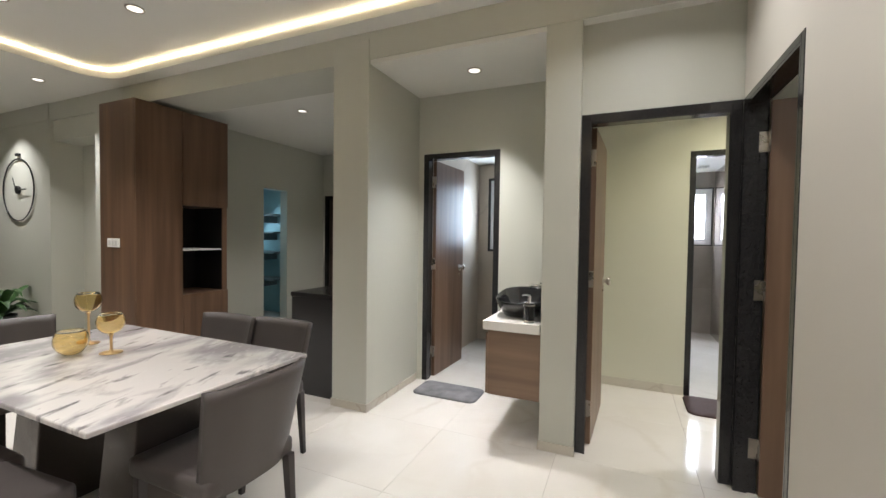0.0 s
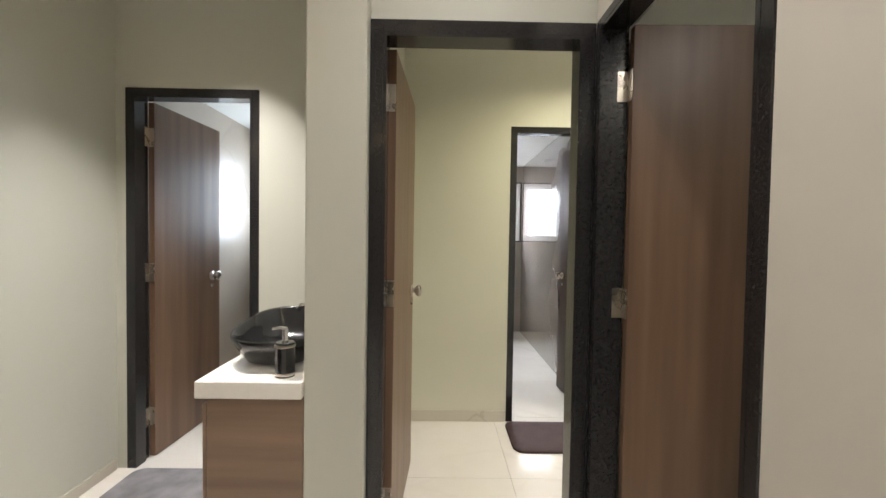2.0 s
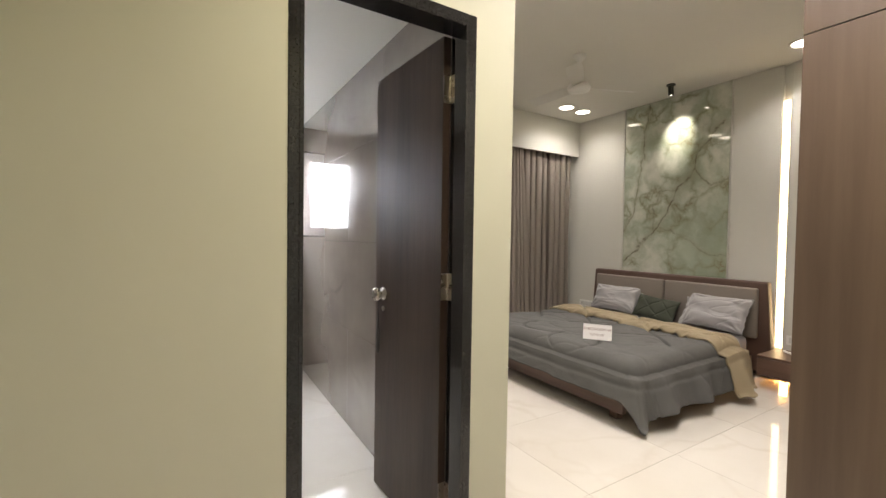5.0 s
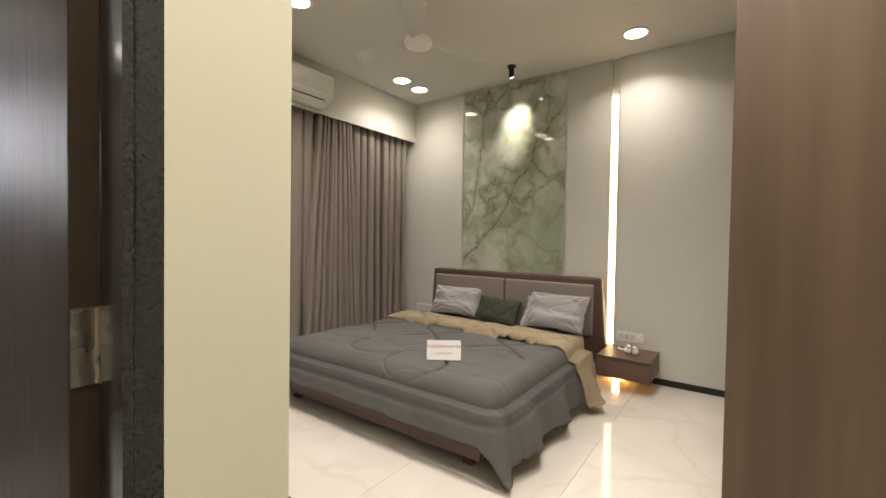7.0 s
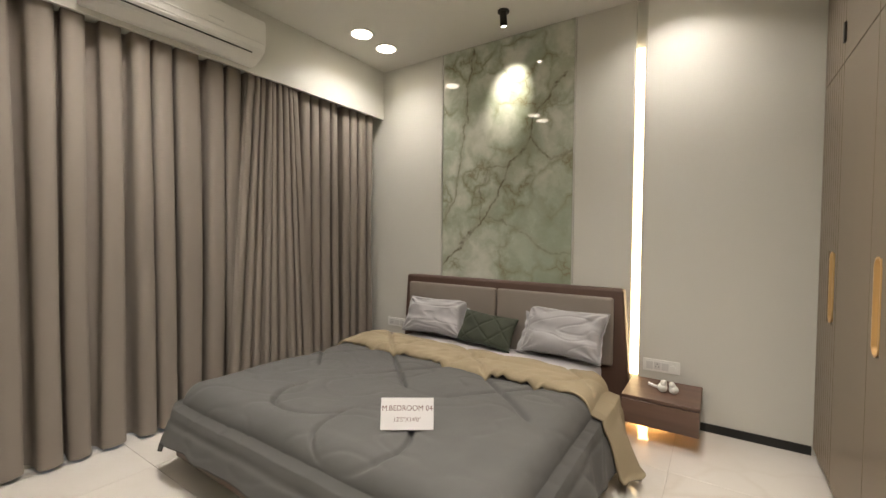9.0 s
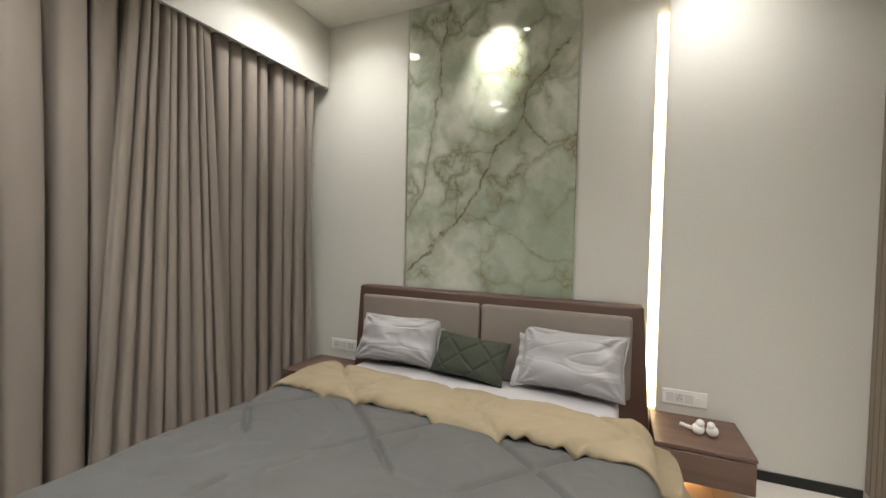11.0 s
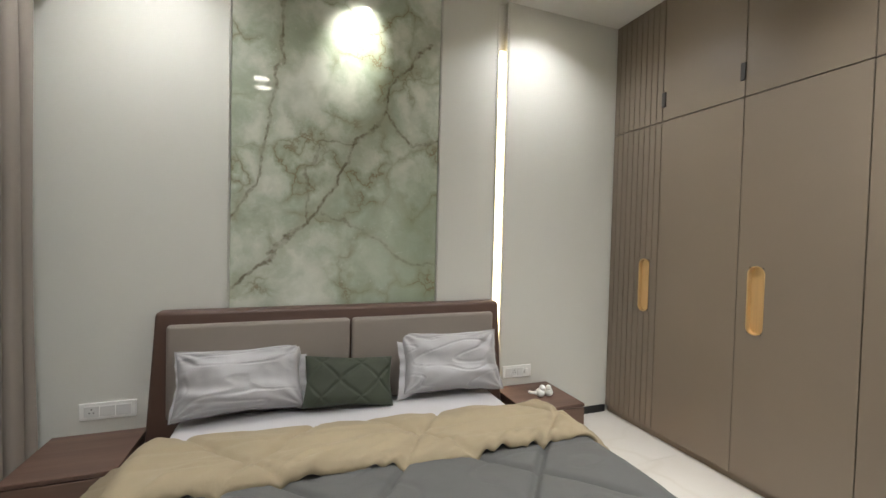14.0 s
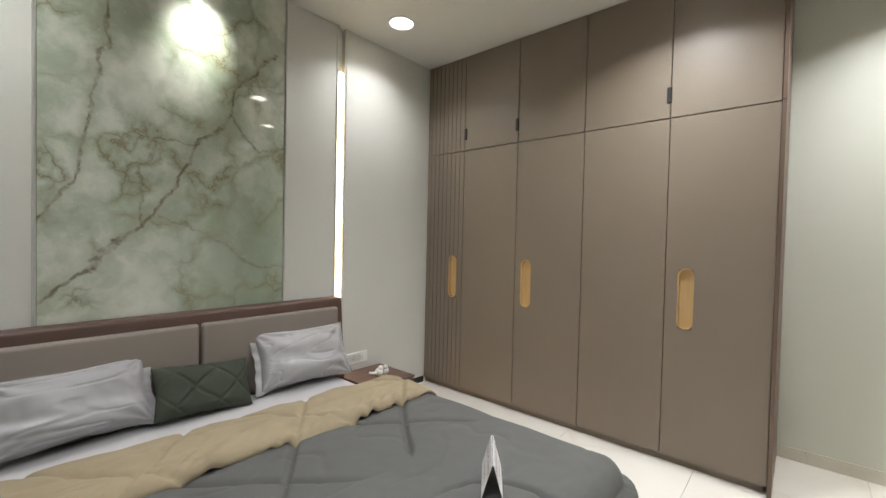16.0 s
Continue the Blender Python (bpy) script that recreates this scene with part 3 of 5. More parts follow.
def door(name, label, m, W, H, f, D, hinge, angle, leafmat, leaf_t=0.036, knob_z=1.05, plain=False):
    root = thing(name, label, "door", m, kind="structure")
    bm = boxes((0, f, 0, D, 0, H), (W - f, W, 0, D, 0, H), (f, W - f, 0, D, H - f, H), bev=0.003)
    part("door_frame", bm, GRANITE, root, "chipped black granite door frame")
    stop = boxes((f, f + 0.012, 0, D - 0.045, 0, H - f - 0.012), (W - f - 0.012, W - f, 0, D - 0.045, 0, H - f - 0.012), (f, W - f, 0, D - 0.045, H - f - 0.012, H - f))
    part("door_stop", stop, GRANITE, root)
    w = W - 2 * f - 0.006
    lf = box(0.003, w, -leaf_t, 0, 0.008, H - f - 0.004, 0.0015, 1)
    leaf = part("door_leaf", lf, leafmat, root, "brown wood veneer door leaf standing open")
    if hinge == "left":
        leaf.matrix_basis = pose(f, D, 0, 0, 0, angle)
        kx, hx = w - 0.095, 0.0
    else:
        leaf.matrix_basis = pose(W - f, D, 0, 0, 0, -angle)
        for v in leaf.data.vertices:
            v.co.x = -v.co.x
        leaf.data.flip_normals()
        kx, hx = -(w - 0.095), 0.0
    for side, y in ((1, 0.0), (-1, -leaf_t)):
        knob_set(leaf, kx, y, knob_z, side)
        hole = lathe([(0.0, 0), (0.012, 0), (0.013, 0.004), (0.006, 0.006), (0.0, 0.012)], 16)
        bmesh.ops.transform(hole, matrix=pose(kx, y, knob_z - 0.075, -90 * side), verts=hole.verts)
        part("keyhole", hole, STEEL, leaf)
    sgn = 1 if hinge == "left" else -1
    x = f if hinge == "left" else W - f
    for z in (0.25, 1.12, 1.92):
        hb = boxes((min(x, x + sgn * 0.004), max(x, x + sgn * 0.004), D - 0.05, D - 0.004, z - 0.055, z + 0.055))
        tube([(x + sgn * 0.004, D + 0.002, z - 0.055), (x + sgn * 0.004, D + 0.002, z + 0.055)], 0.006, 10, hb)
        for dz in (-0.04, 0.0, 0.04):
            lathe([(0.0035, 0), (0.0035, 0.002), (0.0, 0.003)], 8, hb, (x + sgn * 0.006, D - 0.03, z + dz))
        part("hinge", hb, STEEL, root)
        lx = boxes((hx - 0.0015, hx + 0.0015, -leaf_t + 0.001, -0.002, z - 0.055, z + 0.055))
        part("hinge_leaf", lx, STEEL, leaf)
    return root


door("door_1", "open brown veneer door in a black granite frame", pose(0.104, 3.53, 0), 0.85, 2.17, 0.05, 0.13, "left", 87.5, LEAF)
door("door_2", "open brown veneer toilet door in a black granite frame", pose(-1.40, 4.312, 0), 0.75, 2.17, 0.04, 0.125, "left", 87, LEAF)
bath_door = door("door_3", "open dark veneer bathroom door in a black granite frame", pose(0.885, 4.970, 0), 0.69, 2.17, 0.035, 0.125, "right", 87, LEAF_DARK, knob_z=1.03)
door("door_4", "open brown veneer side room door in a granite frame", pose(0.953, 3.53, 0, 0, 0, -90), 0.84, 2.17, 0.035, 0.11, "left", 88, LEAF)


for leaf in [c for c in bath_door.children if c.name.startswith("door_leaf")]:
    strap = lathe([(0.0, -0.30), (0.010, -0.298), (0.021, -0.26), (0.022, -0.20), (0.012, -0.13), (0.004, -0.10), (0.003, -0.035), (0.0, -0.03)], 16)
    for v in strap.verts:
        v.co.y *= 0.3
    bmesh.ops.transform(strap, matrix=pose(-0.519, -0.036 - 0.030, 1.03), verts=strap.verts)
    part("key_fob", strap, CHAIRLEG, leaf, "dark leather key fob hanging from the lock", True)


# ---- windows ----
def window(name, label, m, w, h, dark=True, panes=1):
    root = thing(name, label, "window", m, kind="structure")
    if dark:
        part("window_surround", boxes((-0.03, 0, -0.012, 0.10, -0.03, h + 0.03), (w, w + 0.03, -0.012, 0.10, -0.03, h + 0.03), (0, w, -0.012, 0.10, -0.03, 0), (0, w, -0.012, 0.10, h, h + 0.03)), GRANITE, root, "black granite window surround")
    b = 0.045
    part("window_frame", boxes((0, b, 0.0, 0.07, 0, h), (w - b, w, 0.0, 0.07, 0, h), (b, w - b, 0.0, 0.07, 0, b), (b, w - b, 0.0, 0.07, h - b, h), bev=0.004), UPVC, root, "white plastic window frame")
    pw = (w - 2 * b) / panes
    for k in range(panes):
        x0 = b + k * pw
        s = 0.04
        part("window_sash", boxes((x0, x0 + s, 0.012, 0.055, b, h - b), (x0 + pw - s, x0 + pw, 0.012, 0.055, b, h - b), (x0 + s, x0 + pw - s, 0.012, 0.055, b, b + s), (x0 + s, x0 + pw - s, 0.012, 0.055, h - b - s, h - b), bev=0.004), UPVC, root)
        g = part("pane", box(x0 + s, x0 + pw - s, 0.03, 0.036, b + s, h - b - s), FROST, root, "bright frosted glass pane")
        g.visible_shadow = False
    part("window_handle", boxes((w - b - 0.03, w - b - 0.012, -0.01, 0.014, h * 0.42, h * 0.58), bev=0.004), UPVC, root)
    return root


window("window_1", "white-framed frosted bathroom window in a black surround", pose(0.985, 7.95, 1.325), 0.56, 0.83)
window("window_2", "white-framed frosted toilet window in a black surround", pose(-1.29, 6.12, 1.23), 0.52, 0.92)
window("window_3", "wide white-framed window hidden behind curtains", pose(2.68, 8.06, 0.03), 2.44, 2.24, False, 3)
BRIGHT = glow("overcast_daylight", (0.90, 0.96, 1.0), 2.6)
tagged(part("backdrop_bath", boxes((0.2, 2.4, 8.7, 8.72, 0.4, 3.1)), BRIGHT), "bright hazy daylight outside the bathroom window", "backdrop", kind="structure")
tagged(part("backdrop_toilet", boxes((-1.44, -0.13, 6.74, 6.76, 0.4, 2.6)), BRIGHT), "bright hazy daylight outside the toilet window", "backdrop", kind="structure")
area_lamp("window_daylight", look((1.265, 8.45, 2.05), (1.18, 7.2, 1.0)), 1.0, 280, (0.82, 0.89, 1.0), 160, 0.9)
area_lamp("toilet_daylight", look((-1.03, 6.09, 1.69), (-1.03, 4.5, 1.69)), 0.36, 17, COOL, 160, 0.72)
area_lamp("utility_daylight", look((-5.6, 5.9, 1.65), (-4.6, 5.8, 0.9)), 0.6, 6, (0.55, 0.85, 1.0), 160, 0.7)


# ---- lamps ----
def downlight(x, y, z, watts, r=0.045, colour=NEUTRAL, spread=95, group="recessed downlights", big=False):
    root = thing("downlight", "round white recessed ceiling downlight, lit", "ceiling light", pose(x, y, z), group)
    part("trim_ring", lathe([(r, 0.0), (r * 1.28, 0.0), (r * 1.30, -0.004), (r * 1.24, -0.008), (r * 1.02, -0.006), (r, 0.0)], 32), WHITE if big else STEEL, root, smooth=True)
    part("diffuser", lathe([(0.0, -0.004), (r * 1.01, -0.004), (r * 1.01, -0.001), (0, -0.001)], 32), LED_DISC if big else LED_SMALL, root)
    area_lamp("downlight_lamp", pose(x, y, z - 0.012), r * 1.8, watts, colour, spread)
    return root


for x, y, w in ((4.775, 7.42, 7), (5.095, 7.43, 4.5), (5.09, 5.10, 9), (2.9, 7.05, 13), (3.2, 7.05, 13), (2.2, 4.35, 24), (3.3, 5.0, 28)):
    downlight(x, y, C2, w, 0.085, NEUTRAL, 128, "bedroom downlights", True)
downlight(-0.75, 3.88, C1 - 0.03, 15, spread=80)
downlight(-6.8, 3.05, LZ, 14)
downlight(-5.2, 3.0, LZ, 12)
for x, y in ((-3.0, 2.68), (-3.75, 2.2), (-1.2, 1.0), (-3.0, 0.0)):
    downlight(x, y, TZ, 16, 0.05)
for x, y in ((-3.12, 4.55), (-3.28, 6.3)):
    downlight(x, y, 2.84, 8, 0.045)
for x, y, w in ((0.40, 1.7, 14), (0.5, 2.85, 9), (0.55, 0.1, 10)):
    downlight(x, y, LZ, w, 0.045, spread=130)
downlight(1.25, 4.25, C1, 10, 0.045, YELLOW, 140)
# Unseen fitting added in the side room to brighten the open door leaf.
downlight(1.9, 2.02, C1, 10, 0.045, NEUTRAL, 150)


def vent(x, y, z):
    root = thing("exhaust_vent", "small white square ceiling exhaust vent", "vent", pose(x, y, z), "bathroom vents")
    part("vent_frame", boxes((-0.07, 0.07, -0.07, -0.055, -0.015, 0), (-0.07, 0.07, 0.055, 0.07, -0.015, 0), (-0.07, -0.055, -0.055, 0.055, -0.015, 0), (0.055, 0.07, -0.055, 0.055, -0.015, 0), bev=0.002), WHITE, root)
    for k in range(4):
        part("slat", box(-0.055, 0.055, -0.045 + 0.028 * k, -0.032 + 0.028 * k, -0.010, -0.004), WHITE_GREY, root)


vent(1.33, 7.39, 2.40)
downlight(0.99, 7.42, 2.40, 5, 0.045, NEUTRAL, 150, "bathroom downlights")


# ---- bedroom: bed ----
def put(bm, m):
    bmesh.ops.transform(bm, matrix=m, verts=bm.verts)
    return bm


def bed():
    root = thing("bed", "brown upholstered double bed with a padded taupe headboard", "bed", pose(4.3, 6.39, 0))
    inv = pose(-4.3, -6.39, 0)
    hb = bmesh.new()
    pts = [(5.36, 5.345, 0.06), (5.36, 7.435, 0.06), (5.36, 7.378, 0.937), (5.36, 5.402, 0.937)]
    fr = [hb.verts.new(p) for p in pts]
    bk = [hb.verts.new((5.47, y, z)) for _, y, z in pts]
    hb.faces.new(fr[::-1])
    hb.faces.new(bk)
    for k in range(4):
        hb.faces.new((fr[k], fr[(k + 1) % 4], bk[(k + 1) % 4], bk[k]))
    bmesh.ops.recalc_face_normals(hb, faces=hb.faces[:])
    bmesh.ops.bevel(hb, geom=hb.edges[:], offset=0.022, segments=4, affect="EDGES", profile=0.5)
    part("headboard_frame", put(hb, inv), HEADFRAME, root, "brown leather headboard surround", True)
    for y0, y1 in ((5.46, 6.385), (6.395, 7.32)):
        part("headboard_pad", put(box(5.315, 5.365, y0, y1, 0.38, 0.875, 0.022, 4), inv), HEADPAD, root, "taupe padded leather panel", True)
    part("side_rail", put(box(3.30, 5.36, 5.50, 5.54, 0.09, 0.21, 0.006), inv), BEDWOOD, root)
    part("side_rail", put(box(3.30, 5.36, 7.24, 7.28, 0.09, 0.21, 0.006), inv), BEDWOOD, root)
    part("foot_rail", put(box(3.255, 3.30, 5.46, 7.32, 0.075, 0.20, 0.006), inv), BEDWOOD, root)
    part("bed_slab", put(box(3.34, 5.36, 5.54, 7.24, 0.12, 0.20), inv), BEDWOOD, root)
    for x, y in ((3.35, 5.58), (3.35, 7.20), (5.2, 5.58), (5.2, 7.20)):
        part("leg", put(box(x - 0.035, x + 0.035, y - 0.035, y + 0.035, 0, 0.11, 0.006), inv), BEDWOOD, root)
    part("mattress", put(box(3.38, 5.31, 5.52, 7.26, 0.20, 0.402, 0.05, 4), inv), SHEET, root, "pale grey sheeted mattress", True)


bed()


def seam(x, y):
    """How far a place on the cover lies from the nearest stitched line: petals in the middle, wavy diamonds around."""
    dx, dy = x - 3.68, y - 6.28
    r, th = math.hypot(dx, dy), math.atan2(dy, dx)
    petal = abs(r - 0.40 * abs(math.cos(1.5 * th + 0.5)) - 0.12) + 2.0 * max(0.0, dx - 0.02)
    a = (x * 0.62 + y * 0.72 + 0.05 * math.sin(3 * y)) / 0.52
    b = (x * 0.62 - y * 0.72 + 0.05 * math.sin(3 * x)) / 0.52
    diamond = min(abs(a - round(a)), abs(b - round(b))) * 0.52 + 0.5 * max(0.0, 4.0 - x)
    return min(petal, diamond)


def drape(x, y, lift):
    """Lays the flat cover place (x, y) over the mattress: past its edges the cover bends down and flares."""
    fx, n, s = 3.37, 7.24, 5.47
    ox = max(fx - x, 0.0)
    oy = max(y - n, 0.0) - max(s - y, 0.0)
    r = math.hypot(ox, oy)
    d0 = seam(x, y)
    quilt = 0.024 * (1 - math.exp(-((d0 / 0.013) ** 2))) + 0.013 * min(d0 / 0.14, 1.0) ** 0.7
    ridge = abs(noise.noise((x * 6.0 + 0.5 * y, y * 3.0, 4.0)))
    wr = 0.012 * noise.noise((x * 3.1, y * 3.1, 1.7)) - 0.005 * (1 - min(ridge / 0.12, 1.0)) + 0.0015 * noise.noise((x * 16, y * 16, 4.0))
    quilt = 0.020 + (quilt - 0.020) * max(0.15, 1 - r / 0.15) - 0.006 * math.exp(-(((r - 0.22) / 0.018) ** 2))
    top = 0.405 + lift + quilt + wr
    if r < 1e-6:
        return Vector((x, y, top))
    R = 0.10
    r = min(r, 0.46) + max(r - 0.46, 0.0) * 0.35
    dx, dy = -ox / r, oy / r
    along = y if ox > abs(oy) else x
    if ox > 0 and oy != 0:
        along = math.atan2(oy, ox) * 0.45
    if r < R * math.pi / 2:
        h, d = R * math.sin(r / R), R * (1 - math.cos(r / R))
    else:
        e = r - R * math.pi / 2
        amp = 0.010 if ox > abs(oy) else 0.034
        fold = (amp * math.sin(along * 13 + 4.0 * noise.noise((along * 2.3, 0, 3))) + 0.8 * amp * noise.noise((along * 9, r * 4, 1))) * min(e / 0.25, 1.2)
        h, d = R + e * (0.36 if ox > abs(oy) else 0.30) + fold + lift * 0.8 + 0.8 * quilt, R + e * 0.965
    z = top - d
    if z < 0.03:
        h += (0.03 - z) * 0.35
        z = 0.03 + 0.012 * (0.5 + 0.5 * noise.noise((x * 14, y * 14, 2)))
    return Vector((min(max(x, fx), 9) + dx * h, min(max(y, s), n) + dy * h, z))


def cover(x0, x1, y0, y1, nx, ny, lift):
    bm = bmesh.new()

    def place(u, v):
        y = y0 + (y1 - y0) * v
        return drape(x0 + (x1 - x0) * u, y, lift)

    grid(nx, ny, place, bm)
    return bm


def duvet():
    root = thing("duvet", "quilted dark grey duvet folded back to its beige lining", "duvet", pose(0, 0, 0))
    ob = part("grey_cover", cover(3.045, 4.56, 5.06, 7.50, 190, 300, 0.034), DUVET_GREY, root, "dark grey quilted cotton", True)
    so = ob.modifiers.new("thick", "SOLIDIFY")
    so.thickness, so.offset = 0.022, -1

    def band(y):
        w = 0.010 * math.sin(y * 3.0) + 0.003 * math.sin(y * 17)
        slope = 0.05 * (6.4 - y)
        return 4.41 + w - slope * 0.3, 4.85 + 0.012 * math.sin(y * 9) - slope

    b = bmesh.new()

    def place(u, v):
        y = 4.97 + (7.50 - 4.97) * v
        a, c = band(y)
        x = a + (c - a) * u
        p = drape(x, y, 0.056 + 0.018 * math.sin(math.pi * u))
        ruck = 0.013 * math.sin(u * 11 + 2.5 * noise.noise((y * 2.5, u * 2, 0))) + 0.050 * abs(noise.noise((y * 13 + u * 8, u * 4, 9))) * max(0, 1 - 2.0 * u) + 0.010 * noise.noise((y * 5, u * 6, 3))
        ruck -= 0.014 * math.exp(-(((u - 0.56 - 0.05 * math.sin(y * 3)) / 0.035) ** 2))
        roll = -0.030 * max(0.0, 1 - u / 0.06) ** 2 - 0.03 * max(0.0, (u - 0.9) / 0.1) ** 2
        p.z += (ruck * (1.15 - u) + roll) * min(1.0, max(0.0, y - 5.47) / 0.12, max(0.0, 7.24 - y) / 0.12)
        return p

    grid(50, 200, place, b)
    ob = part("beige_fold", b, DUVET_BEIGE, root, "beige cotton lining folded over", True)
    so = ob.modifiers.new("thick", "SOLIDIFY")
    so.thickness, so.offset = 0.016, -1


duvet()


def pillow(name, label, m, w, h, t, mat, flange=0.035, seed=0, diamonds=False, hem=1):
    root = thing(name, label, "pillow" if name == "pillow" else "cushion", m)
    bm = bmesh.new()
    nu, nv = 96, 64

    def side(sign):
        def fn(u, v):
            a, b = 2 * u - 1, 2 * v - 1
            pa = math.copysign(abs(a) ** 0.9, a)
            pb = math.copysign(abs(b) ** 0.9, b)
            body = max(0.0, (1 - abs(a) ** 3.2)) ** 0.55 * max(0.0, (1 - abs(b) ** 3.2)) ** 0.55
            pinch = 1 - 0.07 * (1 - abs(b)) * abs(a) ** 3
            pinch2 = 1 - 0.10 * (1 - abs(a)) * abs(b) ** 3
            q = Vector((pa * w / 2 * pinch, pb * h / 2 * pinch2, sign * t / 2 * body))
            n1 = 0.022 * noise.noise((a * 1.3 + seed, b * 1.3, sign * 3))
            if not diamonds:
                flow = b * 3.2 + 1.4 * a * math.copysign(1, seed - 4) * b + 1.2 * noise.noise((a * 0.9 + seed, b * 1.1, sign))
                n1 += 0.009 * math.sin(2.6 * flow + 1.5 * noise.noise((a * 2, b * 2, seed))) * (0.4 + abs(a))
                for ca, cb in ((-1, -1), (1, -1), (-1, 1), (1, 1)):
                    r = math.hypot((a - ca), (b - cb) * 0.7)
                    th = math.atan2(b - cb, a - ca)
                    n1 += 0.017 * math.sin(th * 11 + 2 * ca + seed + 2 * noise.noise((a * 1.5, b * 1.5, seed))) * math.exp(-((r / 0.55) ** 2)) * min(r / 0.2, 1.0)
                n1 += 0.006 * noise.noise((a * 6 + seed, b * 4.0, 2)) * (0.3 + abs(a) ** 2)
                n1 -= 0.012 * max(0.0, 1 - abs(noise.noise((a * 1.2 + seed + 0.5 * b, b * 2.6 - 0.4 * a, sign))) / 0.07) * (0.4 + 0.6 * abs(b))
            q.z += sign * n1 * body
            if diamonds:
                c, d = (a * 1.25 + b * 0.8 + 0.25), (a * 1.25 - b * 0.8 + 0.25)
                dd = min(abs(c - round(c)), abs(d - round(d)))
                q.z -= sign * 0.010 * math.exp(-((dd / 0.06) ** 2)) * body
            return q

        return fn

    grid(nu, nv, side(1), bm)
    grid(nu, nv, lambda u, v: side(-1)(1 - u, v), bm)
    bmesh.ops.remove_doubles(bm, verts=bm.verts, dist=0.0015)
    part("case", bm, mat, root, "", True)
    if flange:
        fb = bmesh.new()
        n = 120
        inner, outer = [], []
        for k in range(n):
            an = 2 * math.pi * k / n
            c, s = math.cos(an), math.sin(an)
            e = max(abs(c), abs(s))
            a, b = c / e, s / e
            wave = 0.012 * noise.noise((c * 3 + seed, s * 3, 5)) + 0.008 * math.sin(k * 0.9)
            pin = 1 - 0.07 * (1 - abs(b)) * abs(a) ** 3
            pin2 = 1 - 0.10 * (1 - abs(a)) * abs(b) ** 3
            inner.append((a * w / 2 * pin * 0.97, b * h / 2 * pin2 * 0.97, 0))
            wide = flange * (1.0 if a * hem > 0.9 else 0.22)
            outer.append((a * (w / 2 + wide) * pin, b * (h / 2 + wide * 0.6) * pin2, wave))
        for z in (0.003, -0.003):
            i = [fb.verts.new((x, y, q + z)) for x, y, q in inner]
            o = [fb.verts.new((x, y, q + z)) for x, y, q in outer]
            for k in range(n):
                f = (i[k], o[k], o[(k + 1) % n], i[(k + 1) % n])
                fb.faces.new(f if z > 0 else f[::-1])
        part("flange", fb, mat, root, "", True)
    return root


def leaning(x, y, z, lean, turn=0.0):
    c, s = math.cos(radians(lean)), math.sin(radians(lean))
    m = Matrix(((0, c, -s, 0), (-1, 0, 0, 0), (0, s, c, 0), (0, 0, 0, 1)))
    return pose(x, y, z, 0, 0, turn) @ m


pillow("pillow", "crumpled grey satin pillow leaning on the headboard", leaning(5.245, 6.96, 0.590, 62, 4), 0.61, 0.335, 0.19, PILLOW, seed=1)
pillow("pillow", "creased grey satin pillow leaning on the headboard", leaning(5.230, 5.79, 0.600, 62, -6), 0.61, 0.365, 0.19, PILLOW, seed=7, hem=-1)
pillow("cushion", "olive green velvet cushion stitched in diamonds", leaning(5.20, 6.41, 0.545, 60, 2) @ pose(0, 0, 0, 0, 0, -5), 0.49, 0.28, 0.12, OLIVE, 0, 3, True)


# ---- bedroom: wall ----
def onyx_panel():
    root = thing("wall_panel", "tall polished green onyx slab with brown veins", "wall panel", pose(5.5, 6.435, 0))
    part("onyx_slab", box(-0.012, -0.001, -0.618, 0.618, 0.55, C2 - 0.004, 0.002, 1), ONYX, root)
    for y in (-0.632, 0.622):
        part("trim", boxes((-0.018, -0.001, y, y + 0.004, 0.55, C2 - 0.004), (-0.018, -0.001, y + 0.007, y + 0.011, 0.55, C2 - 0.004)), PAINT_BED, root, "thin painted edge trim")


onyx_panel()
tagged(part("strip_light", box(5.512, 5.538, 5.318, 5.372, 0.30, 2.685, 0.004, 2), LED_WARM), "tall warm glowing LED strip set into the wall", "strip light")
structure("wall_groove_trim", boxes((5.494, 5.499, 5.296, 5.303, 0.08, C2), (5.494, 5.499, 5.386, 5.393, 0.08, C2)), PAINT_BED, "thin edge beads beside the light groove", "trim")


def nightstand(y0, y1, label):
    root = thing("nightstand", label, "nightstand", pose(5.49, (y0 + y1) / 2, 0.118), "floating nightstands")
    w = (y1 - y0) / 2
    part("body", box(-0.42, 0.0, -w, w, 0, 0.155, 0.003, 1), BEDWOOD, root)
    part("top", box(-0.435, 0.0, -w - 0.004, w + 0.004, 0.159, 0.180, 0.003, 1), BEDWOOD, root)
    part("drawer_front", box(-0.436, -0.421, -w, w, 0.0, 0.154, 0.002, 1), BEDWOOD, root)


nightstand(4.915, 5.345, "brown wooden floating nightstand beside the light strip")
nightstand(7.44, 7.845, "brown wooden floating nightstand beside the curtain")
area_lamp("nightstand_glow", look((5.40, 5.26, 0.10), (5.25, 5.22, 0.0)), 0.06, 2.2, (1.0, 0.50, 0.16), 170, 0.20)


